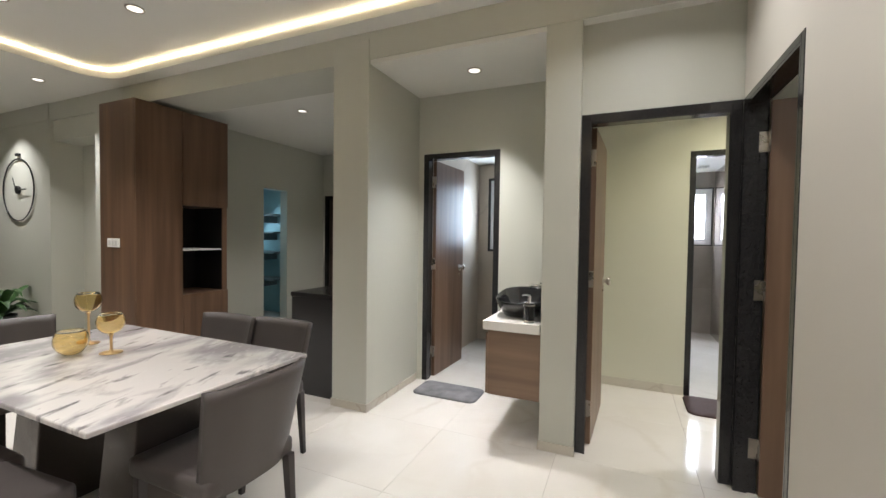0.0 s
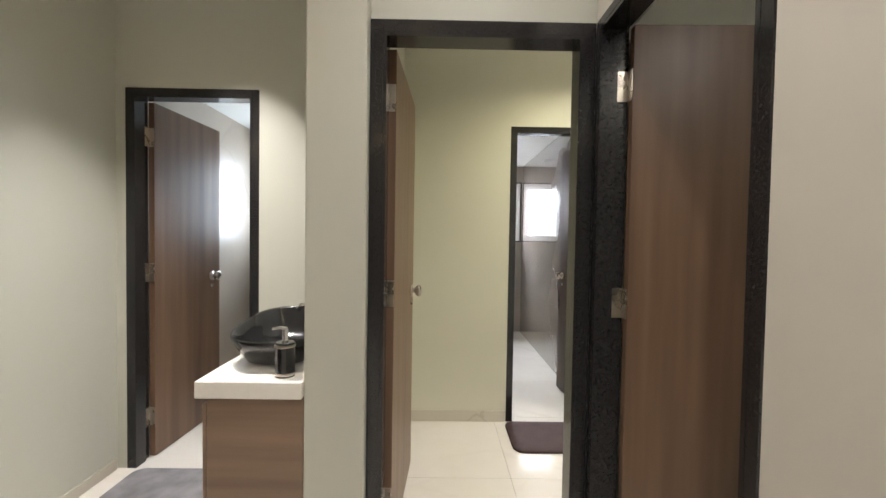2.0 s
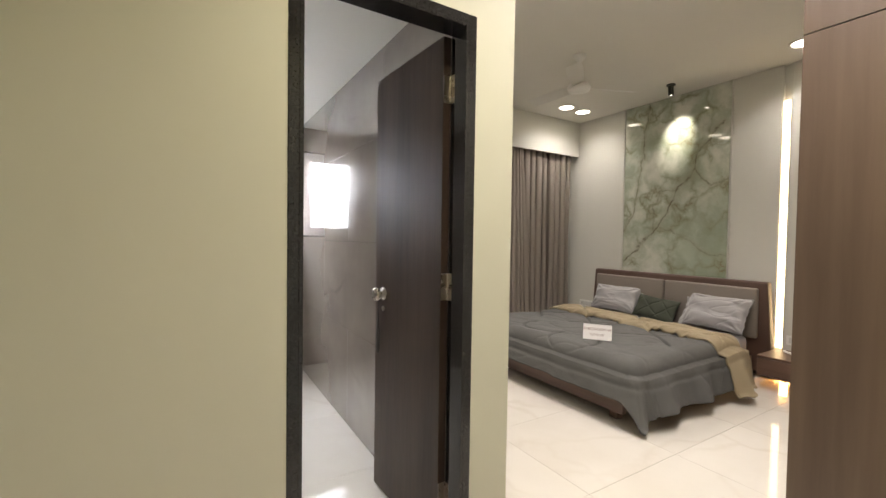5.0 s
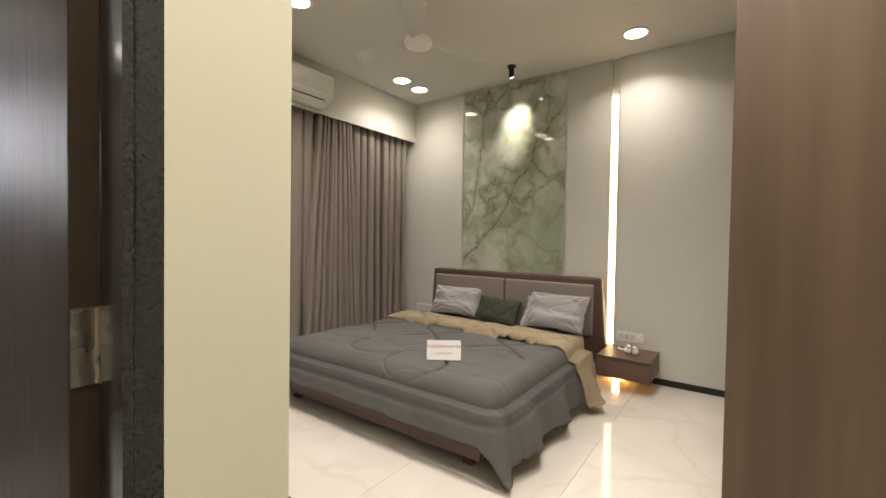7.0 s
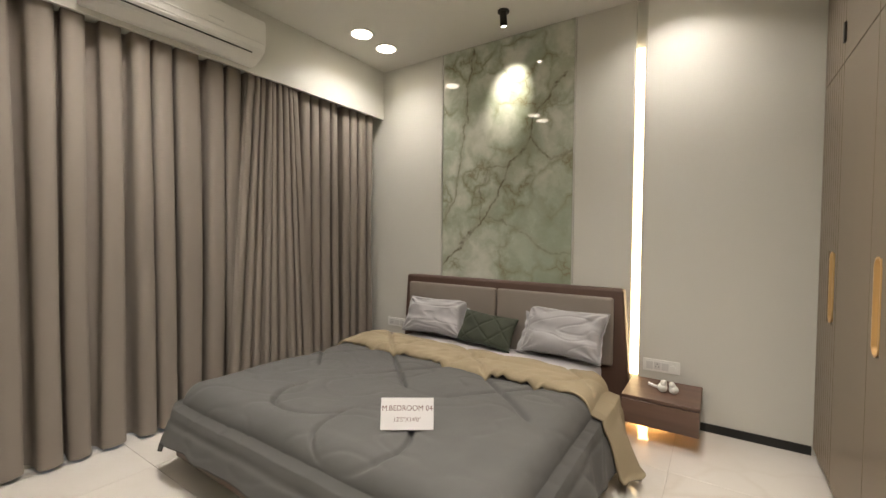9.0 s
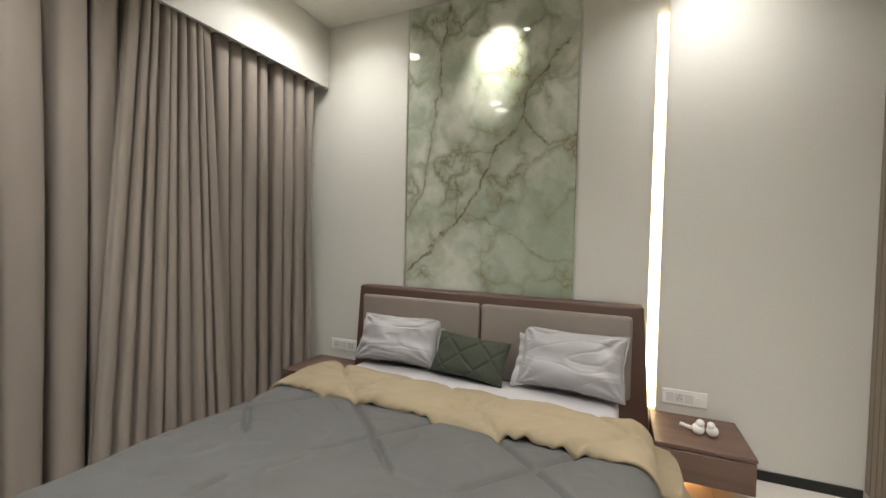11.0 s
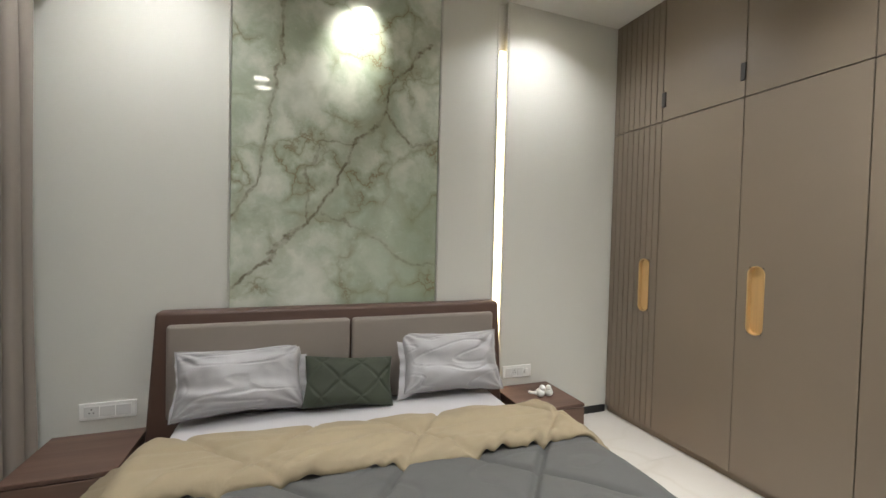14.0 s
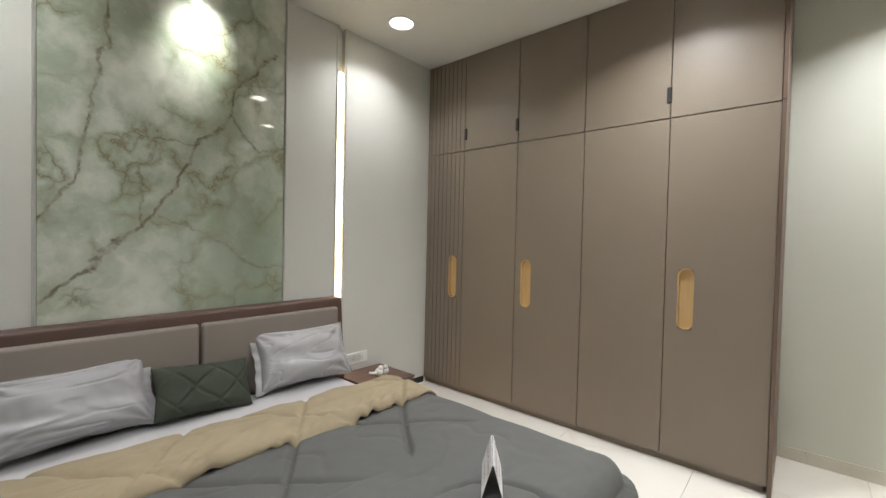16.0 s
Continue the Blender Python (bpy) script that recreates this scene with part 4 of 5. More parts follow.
def birds():
    root = thing("bird_figurine", "pair of small white ceramic birds on the nightstand", "figurine", pose(5.24, 5.10, 0.297))
    bm = bmesh.new()
    for dy, s in ((0.03, 1.0), (-0.035, 0.95)):
        for c, r, sx in (((0, dy, 0.030 * s), 0.030 * s, 1.15), ((-0.012, dy * 0.75, 0.065 * s), 0.020 * s, 1.0)):
            t = bmesh.new()
            bmesh.ops.create_uvsphere(t, u_segments=16, v_segments=10, radius=r)
            put(t, Matrix.Translation(c) @ Matrix.Diagonal((sx, 1, 1, 1)))
            me = bpy.data.meshes.new("tmp")
            t.to_mesh(me)
            t.free()
            bm.from_mesh(me)
            bpy.data.meshes.remove(me)
    tube([(0.0, 0.05, 0.028), (0.005, 0.085, 0.032), (0.01, 0.115, 0.040)], 0.010, 10, bm)
    part("birds", bm, WHITE, root, "", True)


birds()


def switch_plate(m, w, label, knobs):
    """Plate of modules in the local xz plane, facing -y."""
    root = thing("switch_plate", label, "switch", m, "wall switches")
    part("plate", box(-w / 2, w / 2, -0.010, 0, -0.045, 0.045, 0.004, 2), WHITE, root)
    n = len(knobs)
    for k, kind in enumerate(knobs):
        x = -w / 2 + 0.02 + (w - 0.04) * (k + 0.5) / n
        hw = (w - 0.04) / n / 2 - 0.002
        if kind == "s":
            part("rocker", box(x - hw, x + hw, -0.014, -0.010, -0.027, 0.027, 0.0015, 1), WHITE_GREY, root)
        elif kind == "p":
            bm = box(x - hw, x + hw, -0.012, -0.010, -0.027, 0.027, 0.001, 1)
            part("socket", bm, WHITE_GREY, root)
            for dx, dz in ((0, 0.012), (-0.009, -0.006), (0.009, -0.006)):
                part("socket_hole", box(x + dx - 0.003, x + dx + 0.003, -0.0128, -0.0121, dz - 0.003, dz + 0.003), BLACK, root)
        else:
            part("dial", put(lathe([(0.018, 0), (0.017, 0.010), (0.0, 0.011)], 20), pose(x, -0.010, 0, 90)), WHITE, root)


switch_plate(pose(5.50, 5.165, 0.395, 0, 0, -90), 0.235, "white switch plate with sockets above the nightstand", "spsd")
switch_plate(pose(5.50, 7.615, 0.41, 0, 0, -90), 0.25, "white switch plate with socket above the nightstand", "pss")


def spotlight():
    root = thing("ceiling_spotlight", "small black ceiling spotlight aimed at the onyx", "spotlight", pose(5.105, 6.25, C2))
    part("base", lathe([(0.045, 0), (0.045, -0.012), (0.0, -0.012)], 24), BLACK, root, smooth=False)
    part("neck", lathe([(0.008, -0.012), (0.008, -0.03), (0, -0.03)], 12), BLACK, root)
    head = put(lathe([(0.0, 0.05), (0.026, 0.05), (0.028, -0.05), (0.024, -0.052), (0.022, -0.045), (0.0, -0.045)], 24), pose(0, 0, -0.065, 0, -8, 0))
    part("head", head, BLACK, root)
    lens = put(lathe([(0.0, -0.0465), (0.021, -0.0465), (0.021, -0.0455), (0, -0.0455)], 20), pose(0, 0, -0.065, 0, -8, 0))
    part("lens", lens, LED_SPOT, root)


spotlight()
sp = bpy.data.lights.new("onyx_spot", "SPOT")
sp.energy, sp.spot_size, sp.spot_blend, sp.shadow_soft_size, sp.color = 70, radians(50), 1.0, 0.03, (1.0, 0.95, 0.84)
new("onyx_spot", sp).matrix_basis = look((5.15, 6.255, C2 - 0.115), (5.5, 6.36, 2.55))


def ceiling_fan():
    root = thing("ceiling_fan", "white three-blade ceiling fan at rest", "fan", pose(3.71, 6.31, C2))
    part("canopy", lathe([(0.0, 0), (0.055, 0), (0.05, -0.03), (0.016, -0.065), (0, -0.065)], 24), WHITE, root, smooth=True)
    part("rod", lathe([(0.011, -0.06), (0.011, -0.24), (0, -0.24)], 12), WHITE, root)
    part("motor", lathe([(0.0, -0.215), (0.03, -0.22), (0.05, -0.25), (0.095, -0.275), (0.105, -0.30), (0.095, -0.325), (0.05, -0.34), (0, -0.343)], 32), WHITE, root, smooth=True)
    for a in (216, 336, 96):
        bm = grid(14, 4, lambda u, v: (0.10 + 0.47 * u, (v - 0.5) * (0.085 + 0.05 * math.sin(u * math.pi * 0.8)), -0.295 + 0.035 * (v - 0.5) - 0.01 * u))
        ret = bmesh.ops.solidify(bm, geom=bm.faces[:], thickness=0.006)
        put(bm, pose(0, 0, 0, 0, 0, a))
        part("blade", bm, WHITE, root)


ceiling_fan()


def air_conditioner():
    root = thing("air_conditioner", "white wall-mounted split air conditioner above the curtains", "air conditioner", pose(3.5, 7.818, 2.565))
    prof = [(0.0, 0.0), (-0.06, 0.0), (-0.13, 0.03), (-0.185, 0.075), (-0.20, 0.13), (-0.20, 0.27), (-0.185, 0.295), (0.0, 0.30)]
    bm = bmesh.new()
    L = [bm.verts.new((-0.51, y, z)) for y, z in prof]
    R = [bm.verts.new((0.51, y, z)) for y, z in prof]
    n = len(prof)
    for k in range(n):
        bm.faces.new((L[k], L[(k + 1) % n], R[(k + 1) % n], R[k]))
    bm.faces.new(L[::-1])
    bm.faces.new(R)
    bmesh.ops.recalc_face_normals(bm, faces=bm.faces[:])
    bmesh.ops.bevel(bm, geom=bm.edges[:], offset=0.008, segments=2, affect="EDGES")
    part("body", bm, WHITE, root)
    part("outlet_slot", put(box(-0.45, 0.42, -0.006, 0.004, -0.004, 0.004), pose(0, -0.160, 0.052, 42)), BLACK, root)
    part("front_seam", box(-0.505, 0.505, -0.2015, -0.199, 0.118, 0.121), WHITE_GREY, root)
    part("badge", box(0.10, 0.20, -0.2025, -0.2, 0.155, 0.163), WHITE_GREY, root)
    part("rating_label", box(-0.514, -0.5105, -0.12, -0.07, 0.13, 0.23), LEAFGREEN, root, "green and white rating sticker")


air_conditioner()


def curtain(x0, x1, wave, amp, seed, label, spread=0.0, y_mid=7.92, slope=0.0):
    root = thing("curtain", label, "curtain", pose(0, 0, 0), "window curtains")
    n = int((x1 - x0) / wave * 18)
    lift = 0.022

    def fn(u, v):
        z = lift + (2.555 - lift) * v
        ph = u * (x1 - x0) / wave * 2 * math.pi + 2.2 * noise.noise((u * 7 + seed, 0, v * 0.5)) + 1.1 * noise.noise((u * 19, seed, v * 1.1))
        s = math.sin(ph)
        sharp = math.copysign(abs(s) ** 0.7, s)
        a = amp * (0.9 + 0.5 * noise.noise((u * 11, seed + 3, 0.3 * v))) * (1.0 - 0.2 * v)
        x = x0 + (x1 - x0) * u - 0.10 * wave * math.sin(2 * ph) + 0.13 * wave * math.cos(ph) + spread * (1 - v) * (u - 0.75)
        y = y_mid + a * sharp + 0.02 * (1 - v) * noise.noise((u * 9, seed, 2)) - 0.015 * (1 - v) + slope * v
        z2 = z + (1 - v) ** 8 * 0.02 * noise.noise((u * 14, seed, 8))
        return (x, y, z2)

    bm = grid(n, 26, fn)
    part("drape", bm, CURTAIN, root, "", True)
    part("header_tape", grid(n, 1, lambda u, v: (fn(u, 1)[0], fn(u, 1)[1] + 0.006, 2.47 + 0.08 * v)), CURTAIN, root)


curtain(2.44, 4.16, 0.150, 0.078, 1, "long taupe pleated curtain hanging to the floor")
curtain(4.00, 4.44, 0.050, 0.026, 5, "gathered slanting taupe curtain edge hanging to the floor", 0.30, 7.795, 0.075)
curtain(4.36, 5.37, 0.115, 0.066, 9, "long taupe pleated curtain in the corner")

# console under the television wall
con = thing("tv_console", "low brown wooden console along the bedroom wall", "console", pose(1.765, 6.62, 0.0))
part("body", box(0.001, 0.385, -1.08, 1.08, 0.0, 0.372, 0.003, 1), WARDSIDE, con)
part("top", box(0.001, 0.405, -1.10, 1.10, 0.376, 0.400, 0.003, 1), BEDWOOD, con)
for k in range(3):
    part("drawer_front", box(0.386, 0.400, -1.075 + 0.72 * k, -0.365 + 0.72 * k, 0.03, 0.368, 0.002, 1), WARDSIDE, con)

# ---- wardrobe ----
WY, WX0, WX1 = 4.345, 2.845, 5.498


def pull(x, root, name="handle"):
    """Recessed oblong brass pull: rim ring and sunk tray."""
    bm = bmesh.new()

    def ring(w, h, y):
        out = []
        for k in range(32):
            a = 2 * math.pi * k / 32
            cx, cz = math.cos(a) * w, math.sin(a) * w
            out.append(bm.verts.new((x + cx, y, 1.054 + cz + math.copysign(h, cz))))
        return out

    rings = [ring(0.045, 0.145, 0.0005), ring(0.045, 0.145, 0.004), ring(0.038, 0.145, 0.004), ring(0.036, 0.145, -0.020)]
    for a, b in zip(rings, rings[1:]):
        for k in range(32):
            bm.faces.new((a[k], b[k], b[(k + 1) % 32], a[(k + 1) % 32]))
    bm.faces.new(rings[-1])
    bmesh.ops.recalc_face_normals(bm, faces=bm.faces[:])
    return part(name, bm, GOLD, root, "recessed brass pull")


def door_panel(x0, x1, z0, z1, hole=None):
    """A door sheet; hole: the middle of an oblong cut-out in it."""
    if hole is None:
        return box(x0, x1, -0.022, 0, z0, z1, 0.0015, 1)
    bm = bmesh.new()
    hx, h0, h1 = 0.0385, 0.871, 1.237
    loops = []
    for y in (0.0, -0.022):
        loops.append([bm.verts.new((x, y, z)) for x, z in ((x0, z0), (x1, z0), (x1, z1), (x0, z1))])
        loops.append([bm.verts.new((x, y, z)) for x, z in ((hole - hx, h0), (hole + hx, h0), (hole + hx, h1), (hole - hx, h1))])
    fo, fi, bo, bi = loops
    for k in range(4):
        n = (k + 1) % 4
        for q in ((fo[k], fo[n], fi[n], fi[k]), (bo[k], bi[k], bi[n], bo[n]), (fo[k], bo[k], bo[n], fo[n]), (fi[k], fi[n], bi[n], bi[k])):
            bm.faces.new(q)
    bmesh.ops.recalc_face_normals(bm, faces=bm.faces[:])
    return bm


def wardrobe():
    root = thing("wardrobe", "full-height taupe wardrobe with a ribbed door and brass pulls", "wardrobe", pose(0, WY, 0))
    part("body", boxes((WX0 + 0.02, WX1, -0.60, -0.045, 0.06, C2 - 0.002)), GROOVE, root, "carcass behind the doors, coloured dark for the shade in the gaps")
    part("side_panel", boxes((WX0 - 0.02, WX0 - 0.001, -0.615, 0.030, 0.0, 2.187), (WX0 - 0.02, WX0 - 0.001, -0.615, 0.030, 2.193, C2 - 0.002)), WARDSIDE, root, "brown veneer wardrobe end panel")
    part("plinth", box(WX0 + 0.02, WX1, -0.60, -0.03, 0, 0.045), TAUPE, root)
    xs = [WX0, 3.392, 3.945, 4.498, 5.045, WX1]
    handles = {0: 3.275, 2: 4.395, 4: 5.155}
    for k in range(5):
        a, b = xs[k] + 0.0025, xs[k + 1] - 0.0025
        for lo, hi in ((0.05, 2.187), (2.193, C2 - 0.004)):
            hole = handles.get(k) if lo < 1 else None
            if k == 4:
                base = door_panel(a, b, lo, hi, hole)
                put(base, pose(0, -0.007, 0))
                d = part("door", base, TAUPE, root, "ribbed taupe laminate door")
                n = 9
                st = (b - a) / n
                for i in range(n):
                    p, q = a + st * i + 0.003, a + st * (i + 1) - 0.003
                    spans = [(lo, hi)]
                    if hole and p < hole + 0.045 and q > hole - 0.045:
                        spans = [(lo, 0.862), (1.246, hi)]
                    for za, zb in spans:
                        part("rib", box(p, q, -0.0068, 0, za, zb, 0.002, 1), TAUPE, d)
            else:
                d = part("door", door_panel(a, b, lo, hi, hole), TAUPE, root)
            if hole:
                pull(hole, d)
    for x in (5.035, 4.508, 3.402):
        part("loft_latch", put(box(-0.014, 0.014, -0.004, 0.010, -0.05, 0.05, 0.004, 2), pose(x, 0, 2.335)), BLACK, root, "small black loft door pull")


wardrobe()


def sign():
    ang = math.degrees(math.atan2(-0.187, 0.131))
    root = thing("name_card", "white tent card printed with the room name and size", "sign", pose(3.60, 5.955, 0.476, 0, 0, ang))
    for s in (-1, 1):
        bm = put(box(-0.114, 0.114, -0.001, 0.001, 0, 0.128), pose(0, s * 0.038, 0, s * 16))
        face = part("card_face", bm, PAPER, root)
        for text, z, size in (("M.BEDROOM 04", 0.078, 0.031), ("12'5\"X14'0\"", 0.034, 0.025)):
            cu = bpy.data.curves.new("writing", "FONT")
            cu.body, cu.size, cu.align_x = text, size, "CENTER"
            cu.materials.append(INK)
            ob = new("writing", cu)
            ob.parent = face
            ob.matrix_basis = pose(0, s * 0.038, 0, s * 16) @ (pose(0, -0.0016, z, 90) if s < 0 else pose(0, 0.0016, z, 90, 0, 180))


sign()

# ---- washbasin recess ----
van = thing("vanity_cabinet", "wall-hung light brown veneer vanity cabinet", "cabinet", pose(-0.117, 3.47, 0.31))
part("body", box(-0.355, 0.0, 0.0, 0.70, 0, 0.445, 0.002, 1), VANITYWOOD, van)
part("door", box(-0.372, -0.357, 0.002, 0.345, 0.004, 0.42, 0.002, 1), VANITYWOOD, van)
part("door", box(-0.372, -0.357, 0.350, 0.698, 0.004, 0.42, 0.002, 1), VANITYWOOD, van)
part("worktop", box(-0.388, -0.001, -0.023, 0.72, 0.447, 0.510, 0.004, 2), QUARTZ, van, "thick white quartz vanity top")


def basin():
    root = thing("wash_basin", "glossy black oval countertop washbasin", "basin", pose(-0.305, 3.79, 0.820))
    bm = bmesh.new()
    prof = [(0.0, 0.0), (0.62, 0.0), (0.70, 0.01), (0.90, 0.08), (1.0, 0.14), (0.985, 0.150), (0.95, 0.145), (0.86, 0.09), (0.62, 0.030), (0.0, 0.022)]
    rings = []
    seg = 48
    for r, z in prof:
        ring = []
        for k in range(seg):
            a = 2 * math.pi * k / seg
            c, s = math.cos(a), math.sin(a)
            sq = (abs(c) ** 3 + abs(s) ** 3) ** (-1 / 3)
            tilt = 1 + 0.22 * s * (z / 0.15)
            ring.append(bm.verts.new((r * 0.185 * c * sq, r * 0.235 * s * sq, z * tilt)))
        rings.append(ring)
    for a, b in zip(rings, rings[1:]):
        for k in range(seg):
            bm.faces.new((a[k], a[(k + 1) % seg], b[(k + 1) % seg], b[k]))
    bmesh.ops.remove_doubles(bm, verts=bm.verts, dist=1e-5)
    part("bowl", bm, BLACK_GLOSS, root, "", True)
    part("drain", lathe([(0.0, 0.0235), (0.022, 0.0235), (0.022, 0.027), (0, 0.028)], 20), CHROME, root)


basin()


def soap():
    root = thing("soap_dispenser", "black soap dispenser with silver bands and pump", "soap dispenser", pose(-0.205, 3.525, 0.820))
    part("bottle", lathe([(0.0, 0), (0.036, 0), (0.036, 0.125), (0.032, 0.130), (0, 0.131)], 28), BLACK_GLOSS, root, smooth=False)
    for z in (0.006, 0.112):
        part("band", lathe([(0.036, z), (0.0375, z), (0.0375, z + 0.010), (0.036, z + 0.010)], 28), STEEL, root)
    part("pump", tube([(0, 0, 0.130), (0, 0, 0.150), (0, 0, 0.178)], 0.011, 14), CHROME, root)
    part("nozzle", tube([(0.008, 0, 0.180), (-0.02, -0.004, 0.184), (-0.045, -0.008, 0.180)], 0.006, 10), CHROME, root)


soap()
tap = thing("wall_tap", "chrome wall-mounted basin tap", "tap", pose(-0.118, 3.86, 1.03))
part("rose", put(lathe([(0.028, 0), (0.026, 0.008), (0, 0.009)], 24), pose(0, 0, 0, 0, -90)), CHROME, tap)
part("spout", tube([(-0.005, 0, 0), (-0.10, 0, 0.004), (-0.14, 0, 0.002), (-0.155, 0, -0.018)], 0.011, 12), CHROME, tap, smooth=True)
part("lever", tube([(-0.02, 0.07, 0), (-0.05, 0.07, 0.01), (-0.09, 0.07, 0.02)], 0.008, 10), CHROME, tap)


def floor_mat(name, label, x0, x1, y0, y1, mat, seed):
    root = thing(name, label, "mat", pose((x0 + x1) / 2, (y0 + y1) / 2, 0))
    w, h, r = (x1 - x0) / 2, (y1 - y0) / 2, 0.07
    bm = bmesh.new()
    rings = []
    for k, (off, z) in enumerate(((0, 0.001), (0.0, 0.010), (0.008, 0.016), (0.05, 0.018), (0.12, 0.017))):
        rings.append([bm.verts.new((x, y, z + (0.002 * noise.noise((x * 20, y * 20, seed)) if k > 1 else 0))) for x, y in rounded_rect(-w + off, w - off, -h + off, h - off, max(r - off, 0.02))])
    n = len(rings[0])
    for a, b in zip(rings, rings[1:]):
        for k in range(n):
            bm.faces.new((a[k], a[(k + 1) % n], b[(k + 1) % n], b[k]))
    bm.faces.new(rings[-1])
    part("mat_body", bm, mat, root, "", True)


floor_mat("bath_mat", "grey textured bath mat before the toilet door", -1.33, -0.74, 3.96, 4.30, MAT_GREY, 1)
floor_mat("bath_mat", "dark brown bath mat before the bathroom door", 0.87, 1.55, 4.52, 4.95, MAT_BROWN, 2)

# ---- dining ----
tb = thing("dining_table", "grey-white marble dining table on dark pedestals", "table", pose(-1.95, 1.97, 0))
top = box(-0.80, 0.80, -0.49, 0.49, 0.735, 0.76, 0.006, 2)
for v in top.verts:
    if v.co.z < 0.74:
        v.co.x *= 0.97
        v.co.y *= 0.95
part("tabletop", top, TABLESTONE, tb)
part("top_frame", box(-0.55, 0.55, -0.25, 0.25, 0.700, 0.735, 0.004), CHAIRLEG, tb)
for x in (-0.38, 0.38):
    bm = box(-0.10, 0.10, -0.16, 0.16, 0.0, 0.70, 0.006)
    for v in bm.verts:
        f = 1.0 + 0.35 * (1 - v.co.z / 0.70)
        v.co.x, v.co.y = v.co.x * f + x, v.co.y * f
    part("pedestal", bm, PEDESTAL, tb, "tapered dark metal pedestal")


def dining_chair(m):
    root = thing("dining_chair", "dark grey leather dining chair pushed to the table", "chair", m, "chairs round the dining table")
    part("seat", box(-0.22, 0.22, -0.22, 0.24, 0.40, 0.485, 0.025, 3), CHAIRHIDE, root, "", True)

    def back(side):
        def fn(u, v):
            a = 2 * u - 1
            w = 0.205 + 0.035 * v
            return (a * w, -0.215 - 0.085 * v + 0.05 * abs(a) ** 3 + side * 0.016, 0.40 + 0.43 * v)

        return fn

    bm = grid(16, 10, back(-1))
    grid(16, 10, lambda u, v: back(1)(1 - u, v), bm)
    for f in ((lambda u, v: (lambda p, q: tuple(p[i] + (q[i] - p[i]) * v for i in range(3)))(back(-1)(u, 1), back(1)(u, 1))),):
        grid(16, 1, f, bm)
    for e in (0, 1):
        grid(10, 1, lambda u, v, e=e: tuple(back(-1)(e, u)[i] + (back(1)(e, u)[i] - back(-1)(e, u)[i]) * v for i in range(3)), bm)
    bmesh.ops.remove_doubles(bm, verts=bm.verts, dist=1e-4)
    bmesh.ops.recalc_face_normals(bm, faces=bm.faces[:])
    part("backrest", bm, CHAIRHIDE, root, "", True)
    for x, y in ((-0.19, -0.21), (0.19, -0.21), (-0.19, 0.20), (0.19, 0.20)):
        lg = box(-0.02, 0.02, -0.02, 0.02, 0, 0.41, 0.004)
        for v in lg.verts:
            k = 1 - v.co.z / 0.41
            v.co.x = v.co.x * (1 - 0.35 * k) + x
            v.co.y = v.co.y * (1 - 0.35 * k) + y + (-0.03 if y < 0 else 0.02) * k
        part("leg", lg, CHAIRLEG, root)
    return root


ch = dining_chair(pose(-1.20, 1.97, 0, 0, 0, 90))
for x, y, a in ((-2.10, 2.50, 180), (-1.66, 2.54, 180), (-2.05, 1.36, 0), (-1.62, 1.33, 4), (-2.88, 2.0, -90)):
    copy_thing(ch, pose(x, y, 0, 0, 0, a))


def goblet(x, y, tall, bowl, label):
    root = thing("candle_glass", label, "glass", pose(x, y, 0.761), "amber glasses on the table")
    if tall:
        part("foot", lathe([(0.0, 0), (0.05, 0), (0.05, 0.004), (0.01, 0.008), (0.006, 0.02), (0.006, tall), (0.012, tall + 0.01), (0, tall + 0.011)], 28), GOLD, root, "thin brass stem and foot", True)
    z = tall + (0.012 if tall else 0.002)
    out = [(bowl * math.sin(t), z + bowl * 1.05 * (1 - math.cos(t))) for t in [0.125 * k for k in range(19)]]
    inn = [(r * 0.955, zz + 0.004) for r, zz in out[::-1]]
    part("bowl", lathe([(0.0, z)] + out[1:] + inn[:-1] + [(0.0, z + 0.005)], 32), AMBER, root, "amber glass bowl", True)


goblet(-2.37, 2.07, 0.165, 0.062, "tall amber glass candle bowl on a brass stem")
goblet(-2.06, 2.02, 0.085, 0.062, "amber glass candle bowl on a brass stem")
goblet(-2.17, 1.90, 0, 0.072, "low round amber glass candle bowl")

# ---- living room far side ----
unit = thing("display_unit", "full-height walnut unit with an open dark niche", "cabinet", pose(-4.0, 3.24, 0))
for row in ((-0.6, -0.02, 0.0, 0.47, 0, 2.70), (-0.6, -0.02, 0.96, 1.02, 0, 2.70), (-0.6, -0.02, 0.47, 0.96, 0, 0.72), (-0.6, -0.02, 0.47, 0.96, 1.69, 2.70), (-0.6, -0.5, 0.47, 0.96, 0.72, 1.69)):
    part("carcass_panel", box(*row), WALNUT, unit)
part("door", boxes((-0.018, 0.0, 0.002, 0.466, 0.05, 2.695), bev=0.0015), WALNUT, unit)
part("door", boxes((-0.018, 0.0, 0.470, 1.018, 0.05, 0.716), bev=0.0015), WALNUT, unit)
part("door", boxes((-0.018, 0.0, 0.470, 1.018, 1.694, 2.695), bev=0.0015), WALNUT, unit)
for row in ((-0.498, -0.03, 0.471, 0.475, 0.721, 1.689), (-0.498, -0.03, 0.955, 0.959, 0.721, 1.689), (-0.499, -0.495, 0.475, 0.955, 0.721, 1.689)):
    part("niche_panel", box(*row), BLACK, unit, "black niche lining")
part("shelf", box(-0.495, -0.03, 0.476, 0.954, 1.195, 1.212), WHITE, unit, "thin pale shelf")
switch_plate(pose(-4.36, 3.238, 1.28), 0.20, "white switch plate on the walnut unit", "sss")

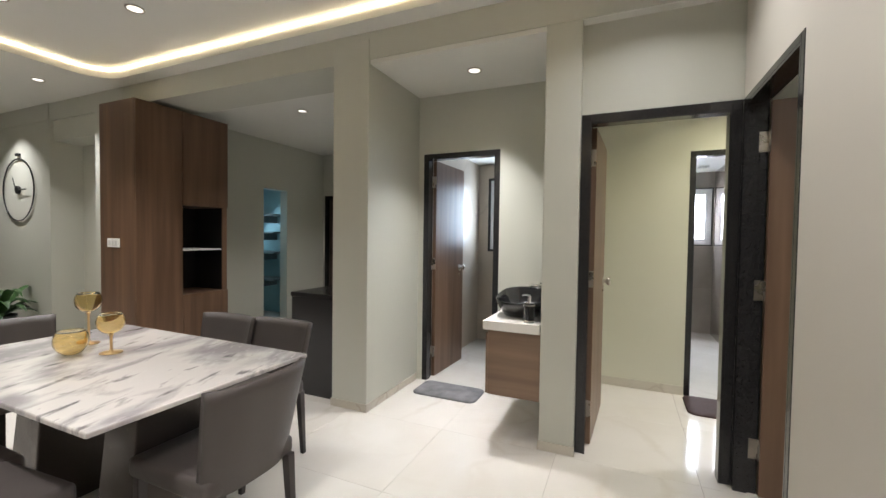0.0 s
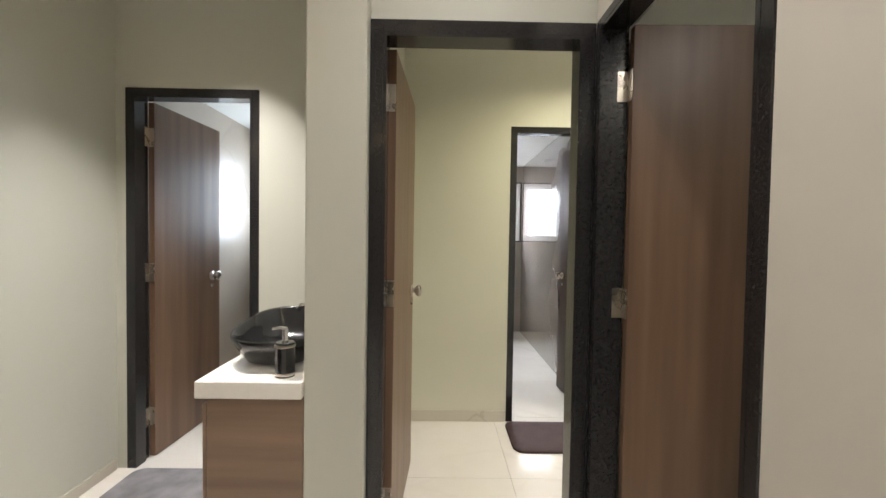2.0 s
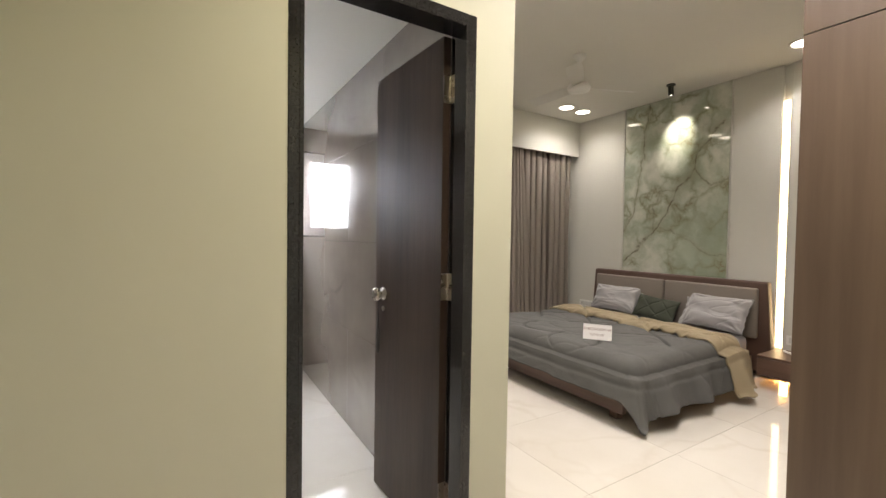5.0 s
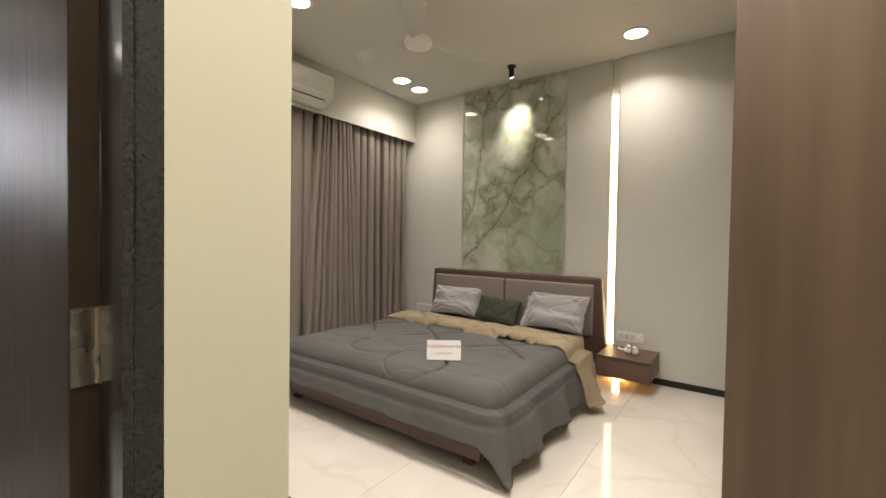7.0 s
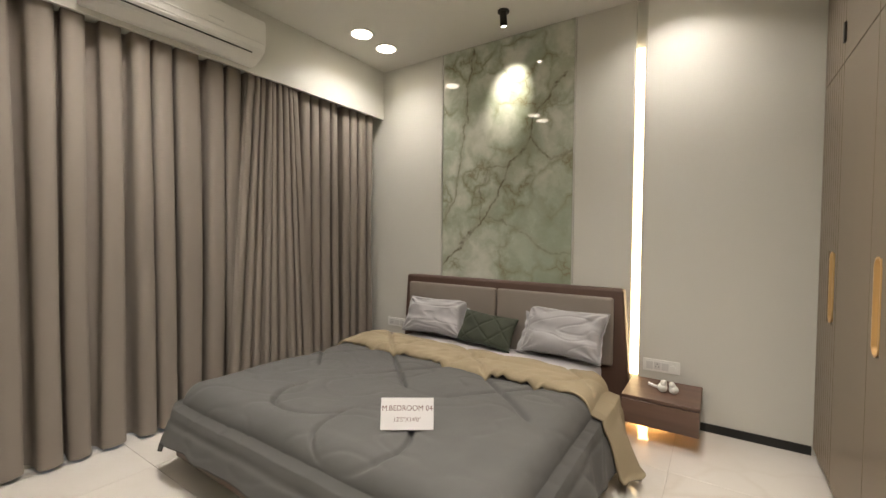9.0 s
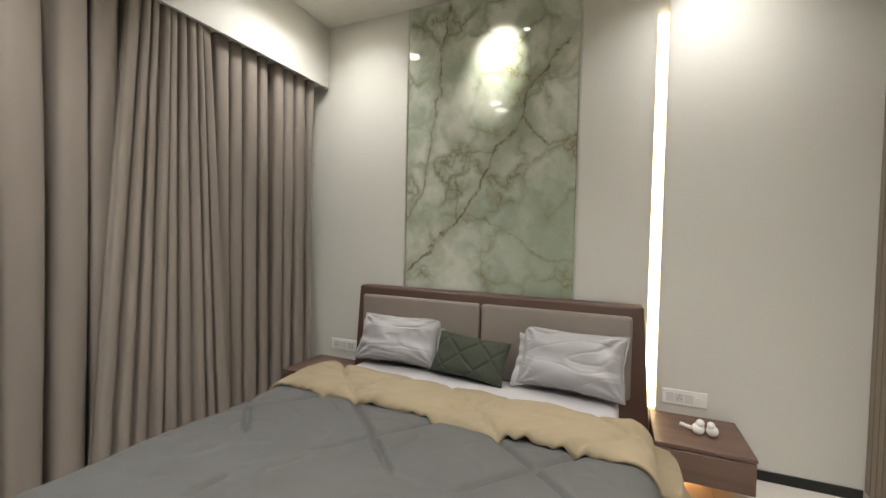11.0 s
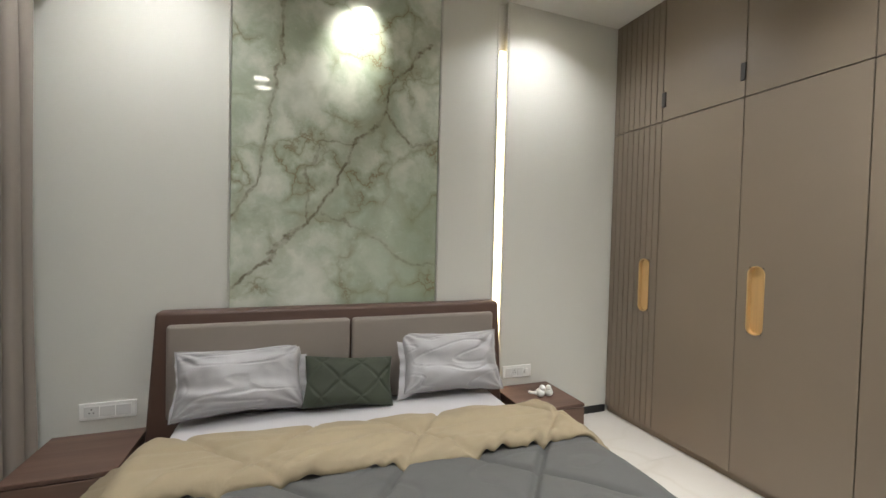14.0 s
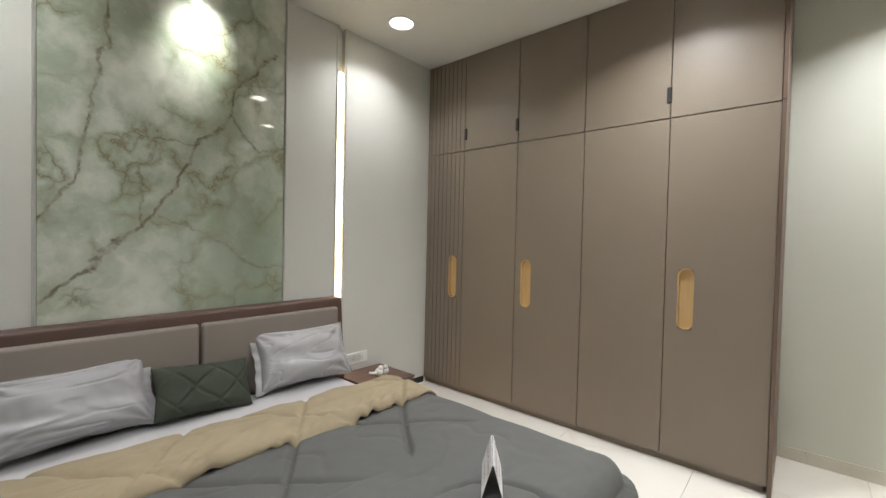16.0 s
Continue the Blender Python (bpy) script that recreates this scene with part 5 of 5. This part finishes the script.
isl = thing("kitchen_counter", "black granite clad kitchen counter end", "counter", pose(-2.3, 3.54, 0))
part("end_panel", box(0.0, 0.505, 0.0, 0.02, 0, 0.845), GRANITE_SOFT, isl)
part("body", box(0.01, 0.505, 0.022, 1.6, 0, 0.845), GRANITE_SOFT, isl)
part("worktop", box(-0.012, 0.507, -0.004, 1.62, 0.848, 0.885, 0.003), GRANITE_SOFT, isl, "black granite worktop")

for z in (0.62, 1.08, 1.42, 1.72):
    s = thing("wall_shelf", "grey shelf board in the utility room", "shelf", pose(-5.3, 5.9, z), "utility shelves")
    part("board", box(-0.34, 0.30, 0.02, 0.395, -0.015, 0.015, 0.003), SHELFSTONE, s)
    part("bracket", boxes((-0.02, 0.0, 0.10, 0.395, -0.13, -0.015)), SHELFSTONE, s)
door("door_5", "closed dark brown kitchen door in a granite frame", pose(-4.66, 6.80, 0), 0.85, 2.1, 0.05, 0.10, "left", 0, LEAF_DARK)


def clock():
    root = thing("wall_clock", "large thin black ring wall clock", "clock", pose(-6.85, 3.458, 1.92, 90, 0, 0))
    ring = [(0.40 * math.cos(2 * math.pi * k / 48), 0.40 * math.sin(2 * math.pi * k / 48), 0.012) for k in range(49)]
    part("ring", tube(ring, 0.008, 8), BLACK, root)
    part("hub", lathe([(0.0, 0), (0.05, 0), (0.05, 0.03), (0, 0.032)], 20), BLACK, root)
    part("hand_piece", boxes((-0.02, 0.26, -0.006, 0.006, 0.03, 0.034)), BLACK, root, "long black pointer")
    part("hand_piece", put(boxes((-0.02, 0.17, -0.007, 0.007, 0.035, 0.039)), pose(0, 0, 0, 0, 0, 115)), BLACK, root, "short black pointer")
    part("bracket", boxes((-0.05, 0.05, 0.44, 0.47, 0.0, 0.02)), BLACK, root)


clock()


def plant(x, y):
    root = thing("potted_plant", "leafy green plant in a dark pot", "plant", pose(x, y, 0))
    part("pot", lathe([(0.0, 0), (0.13, 0), (0.18, 0.34), (0.185, 0.36), (0.16, 0.36), (0.15, 0.32), (0, 0.32)], 28), POT, root, smooth=True)
    rnd = random.Random(4)
    for k in range(34):
        a, l, up = rnd.uniform(0, 6.28), rnd.uniform(0.25, 0.5), rnd.uniform(0.12, 0.5)

        def fn(u, v, a=a, l=l, up=up):
            r = 0.03 + l * u
            w = 0.05 * math.sin(math.pi * min(u * 1.0, 1)) ** 0.8 * (2 * v - 1)
            z = 0.33 + up * math.sin(u * 2.0) - 0.12 * u * u
            return (r * math.cos(a) - w * math.sin(a), r * math.sin(a) + w * math.cos(a), z + 0.3 * abs(w))

        part("leaf", grid(8, 4, fn), LEAFGREEN, root, "", True)


plant(-6.55, 3.12)


def picture():
    y0, y1, z0, z1 = 0.95, 1.955, 1.055, 2.50
    root = thing("framed_picture", "black-framed maroon print with cream dots", "picture", pose(0.956, 0, 0))
    b = 0.035
    part("frame", boxes((-0.035, -0.001, y0, y0 + b, z0, z1), (-0.035, -0.001, y1 - b, y1, z0, z1), (-0.035, -0.001, y0 + b, y1 - b, z0, z0 + b), (-0.035, -0.001, y0 + b, y1 - b, z1 - b, z1), bev=0.003), BLACK, root)
    part("print", box(-0.012, -0.002, y0 + b, y1 - b, z0 + 0.135, z1 - b), RED, root, "maroon print")
    part("print_border", box(-0.012, -0.002, y0 + b, y1 - b, z0 + b, z0 + 0.134), CREAM, root, "cream lower band")
    bm = bmesh.new()
    rnd = random.Random(3)
    z = 1.48
    while z < 2.36:
        y = y0 + 0.06
        while y < y1 - 0.05:
            r = rnd.uniform(0.012, 0.024)
            c = (y + rnd.uniform(-0.01, 0.01), z + rnd.uniform(-0.012, 0.012))
            vs = [bm.verts.new((-0.0128, c[0] + r * math.cos(2 * math.pi * k / 14), c[1] + r * 1.2 * math.sin(2 * math.pi * k / 14))) for k in range(14)]
            bm.faces.new(vs[::-1])
            y += rnd.uniform(0.055, 0.085)
        z += 0.075
    part("dots", bm, CREAM, root, "cream painted dots")


picture()

# ---- floor ----
floor = structure("floor", boxes((-8.7, 5.8, -2.7, 8.3, -0.12, -0.004)), GROUT, "polished beige marble tile floor")
step = 0.8
meshes = {}
for i in range(-11, 8):
    for j in range(-4, 11):
        x0, y0 = i * step, j * step + 0.25
        x1, y1 = min(x0 + step, 5.8), min(y0 + step, 8.3)
        if x0 >= 5.5 or y0 >= 8.2 or y1 < -2.5 or x0 < -8.9:
            continue
        key = (round(x1 - x0, 3), round(y1 - y0, 3))
        if key not in meshes:
            meshes[key] = mesh_of(box(0.0008, key[0] - 0.0008, 0.0008, key[1] - 0.0008, -0.010, 0, 0.0006, 1), "tile", TILE)
        t = new("tile", meshes[key])
        t.location = (x0, y0, 0)
        t.parent = floor

# ---- bathroom wall tiles ----
rows = ((0.0, 0.67), (0.67, 1.285), (2.21, 2.40))
north, east = bpy.data.objects["wall_bath_north"], bpy.data.objects["wall_bath_east"]
for k, (z0, z1) in enumerate(rows):
    cuts = (0.113, 0.70, 1.569) if k % 2 else (0.113, 1.10, 1.569)
    for x0, x1 in zip(cuts, cuts[1:]):
        part("tile", box(x0 + 0.001, x1 - 0.001, 7.924, 7.9295, z0 + 0.001, z1 - 0.001, 0.001, 1), BATHTILE_MATT, north)
for k, (z0, z1) in enumerate(((0.0, 0.67), (0.67, 1.285), (1.285, 1.90), (1.90, 2.40))):
    cuts = (5.10, 5.85, 7.05, 7.923) if k % 2 else (5.10, 6.45, 7.35, 7.923)
    for y0, y1 in zip(cuts, cuts[1:]):
        part("tile", box(1.569, 1.5745, y0 + 0.001, y1 - 0.001, z0 + 0.001, z1 - 0.001, 0.001, 1), BATHTILE, east)
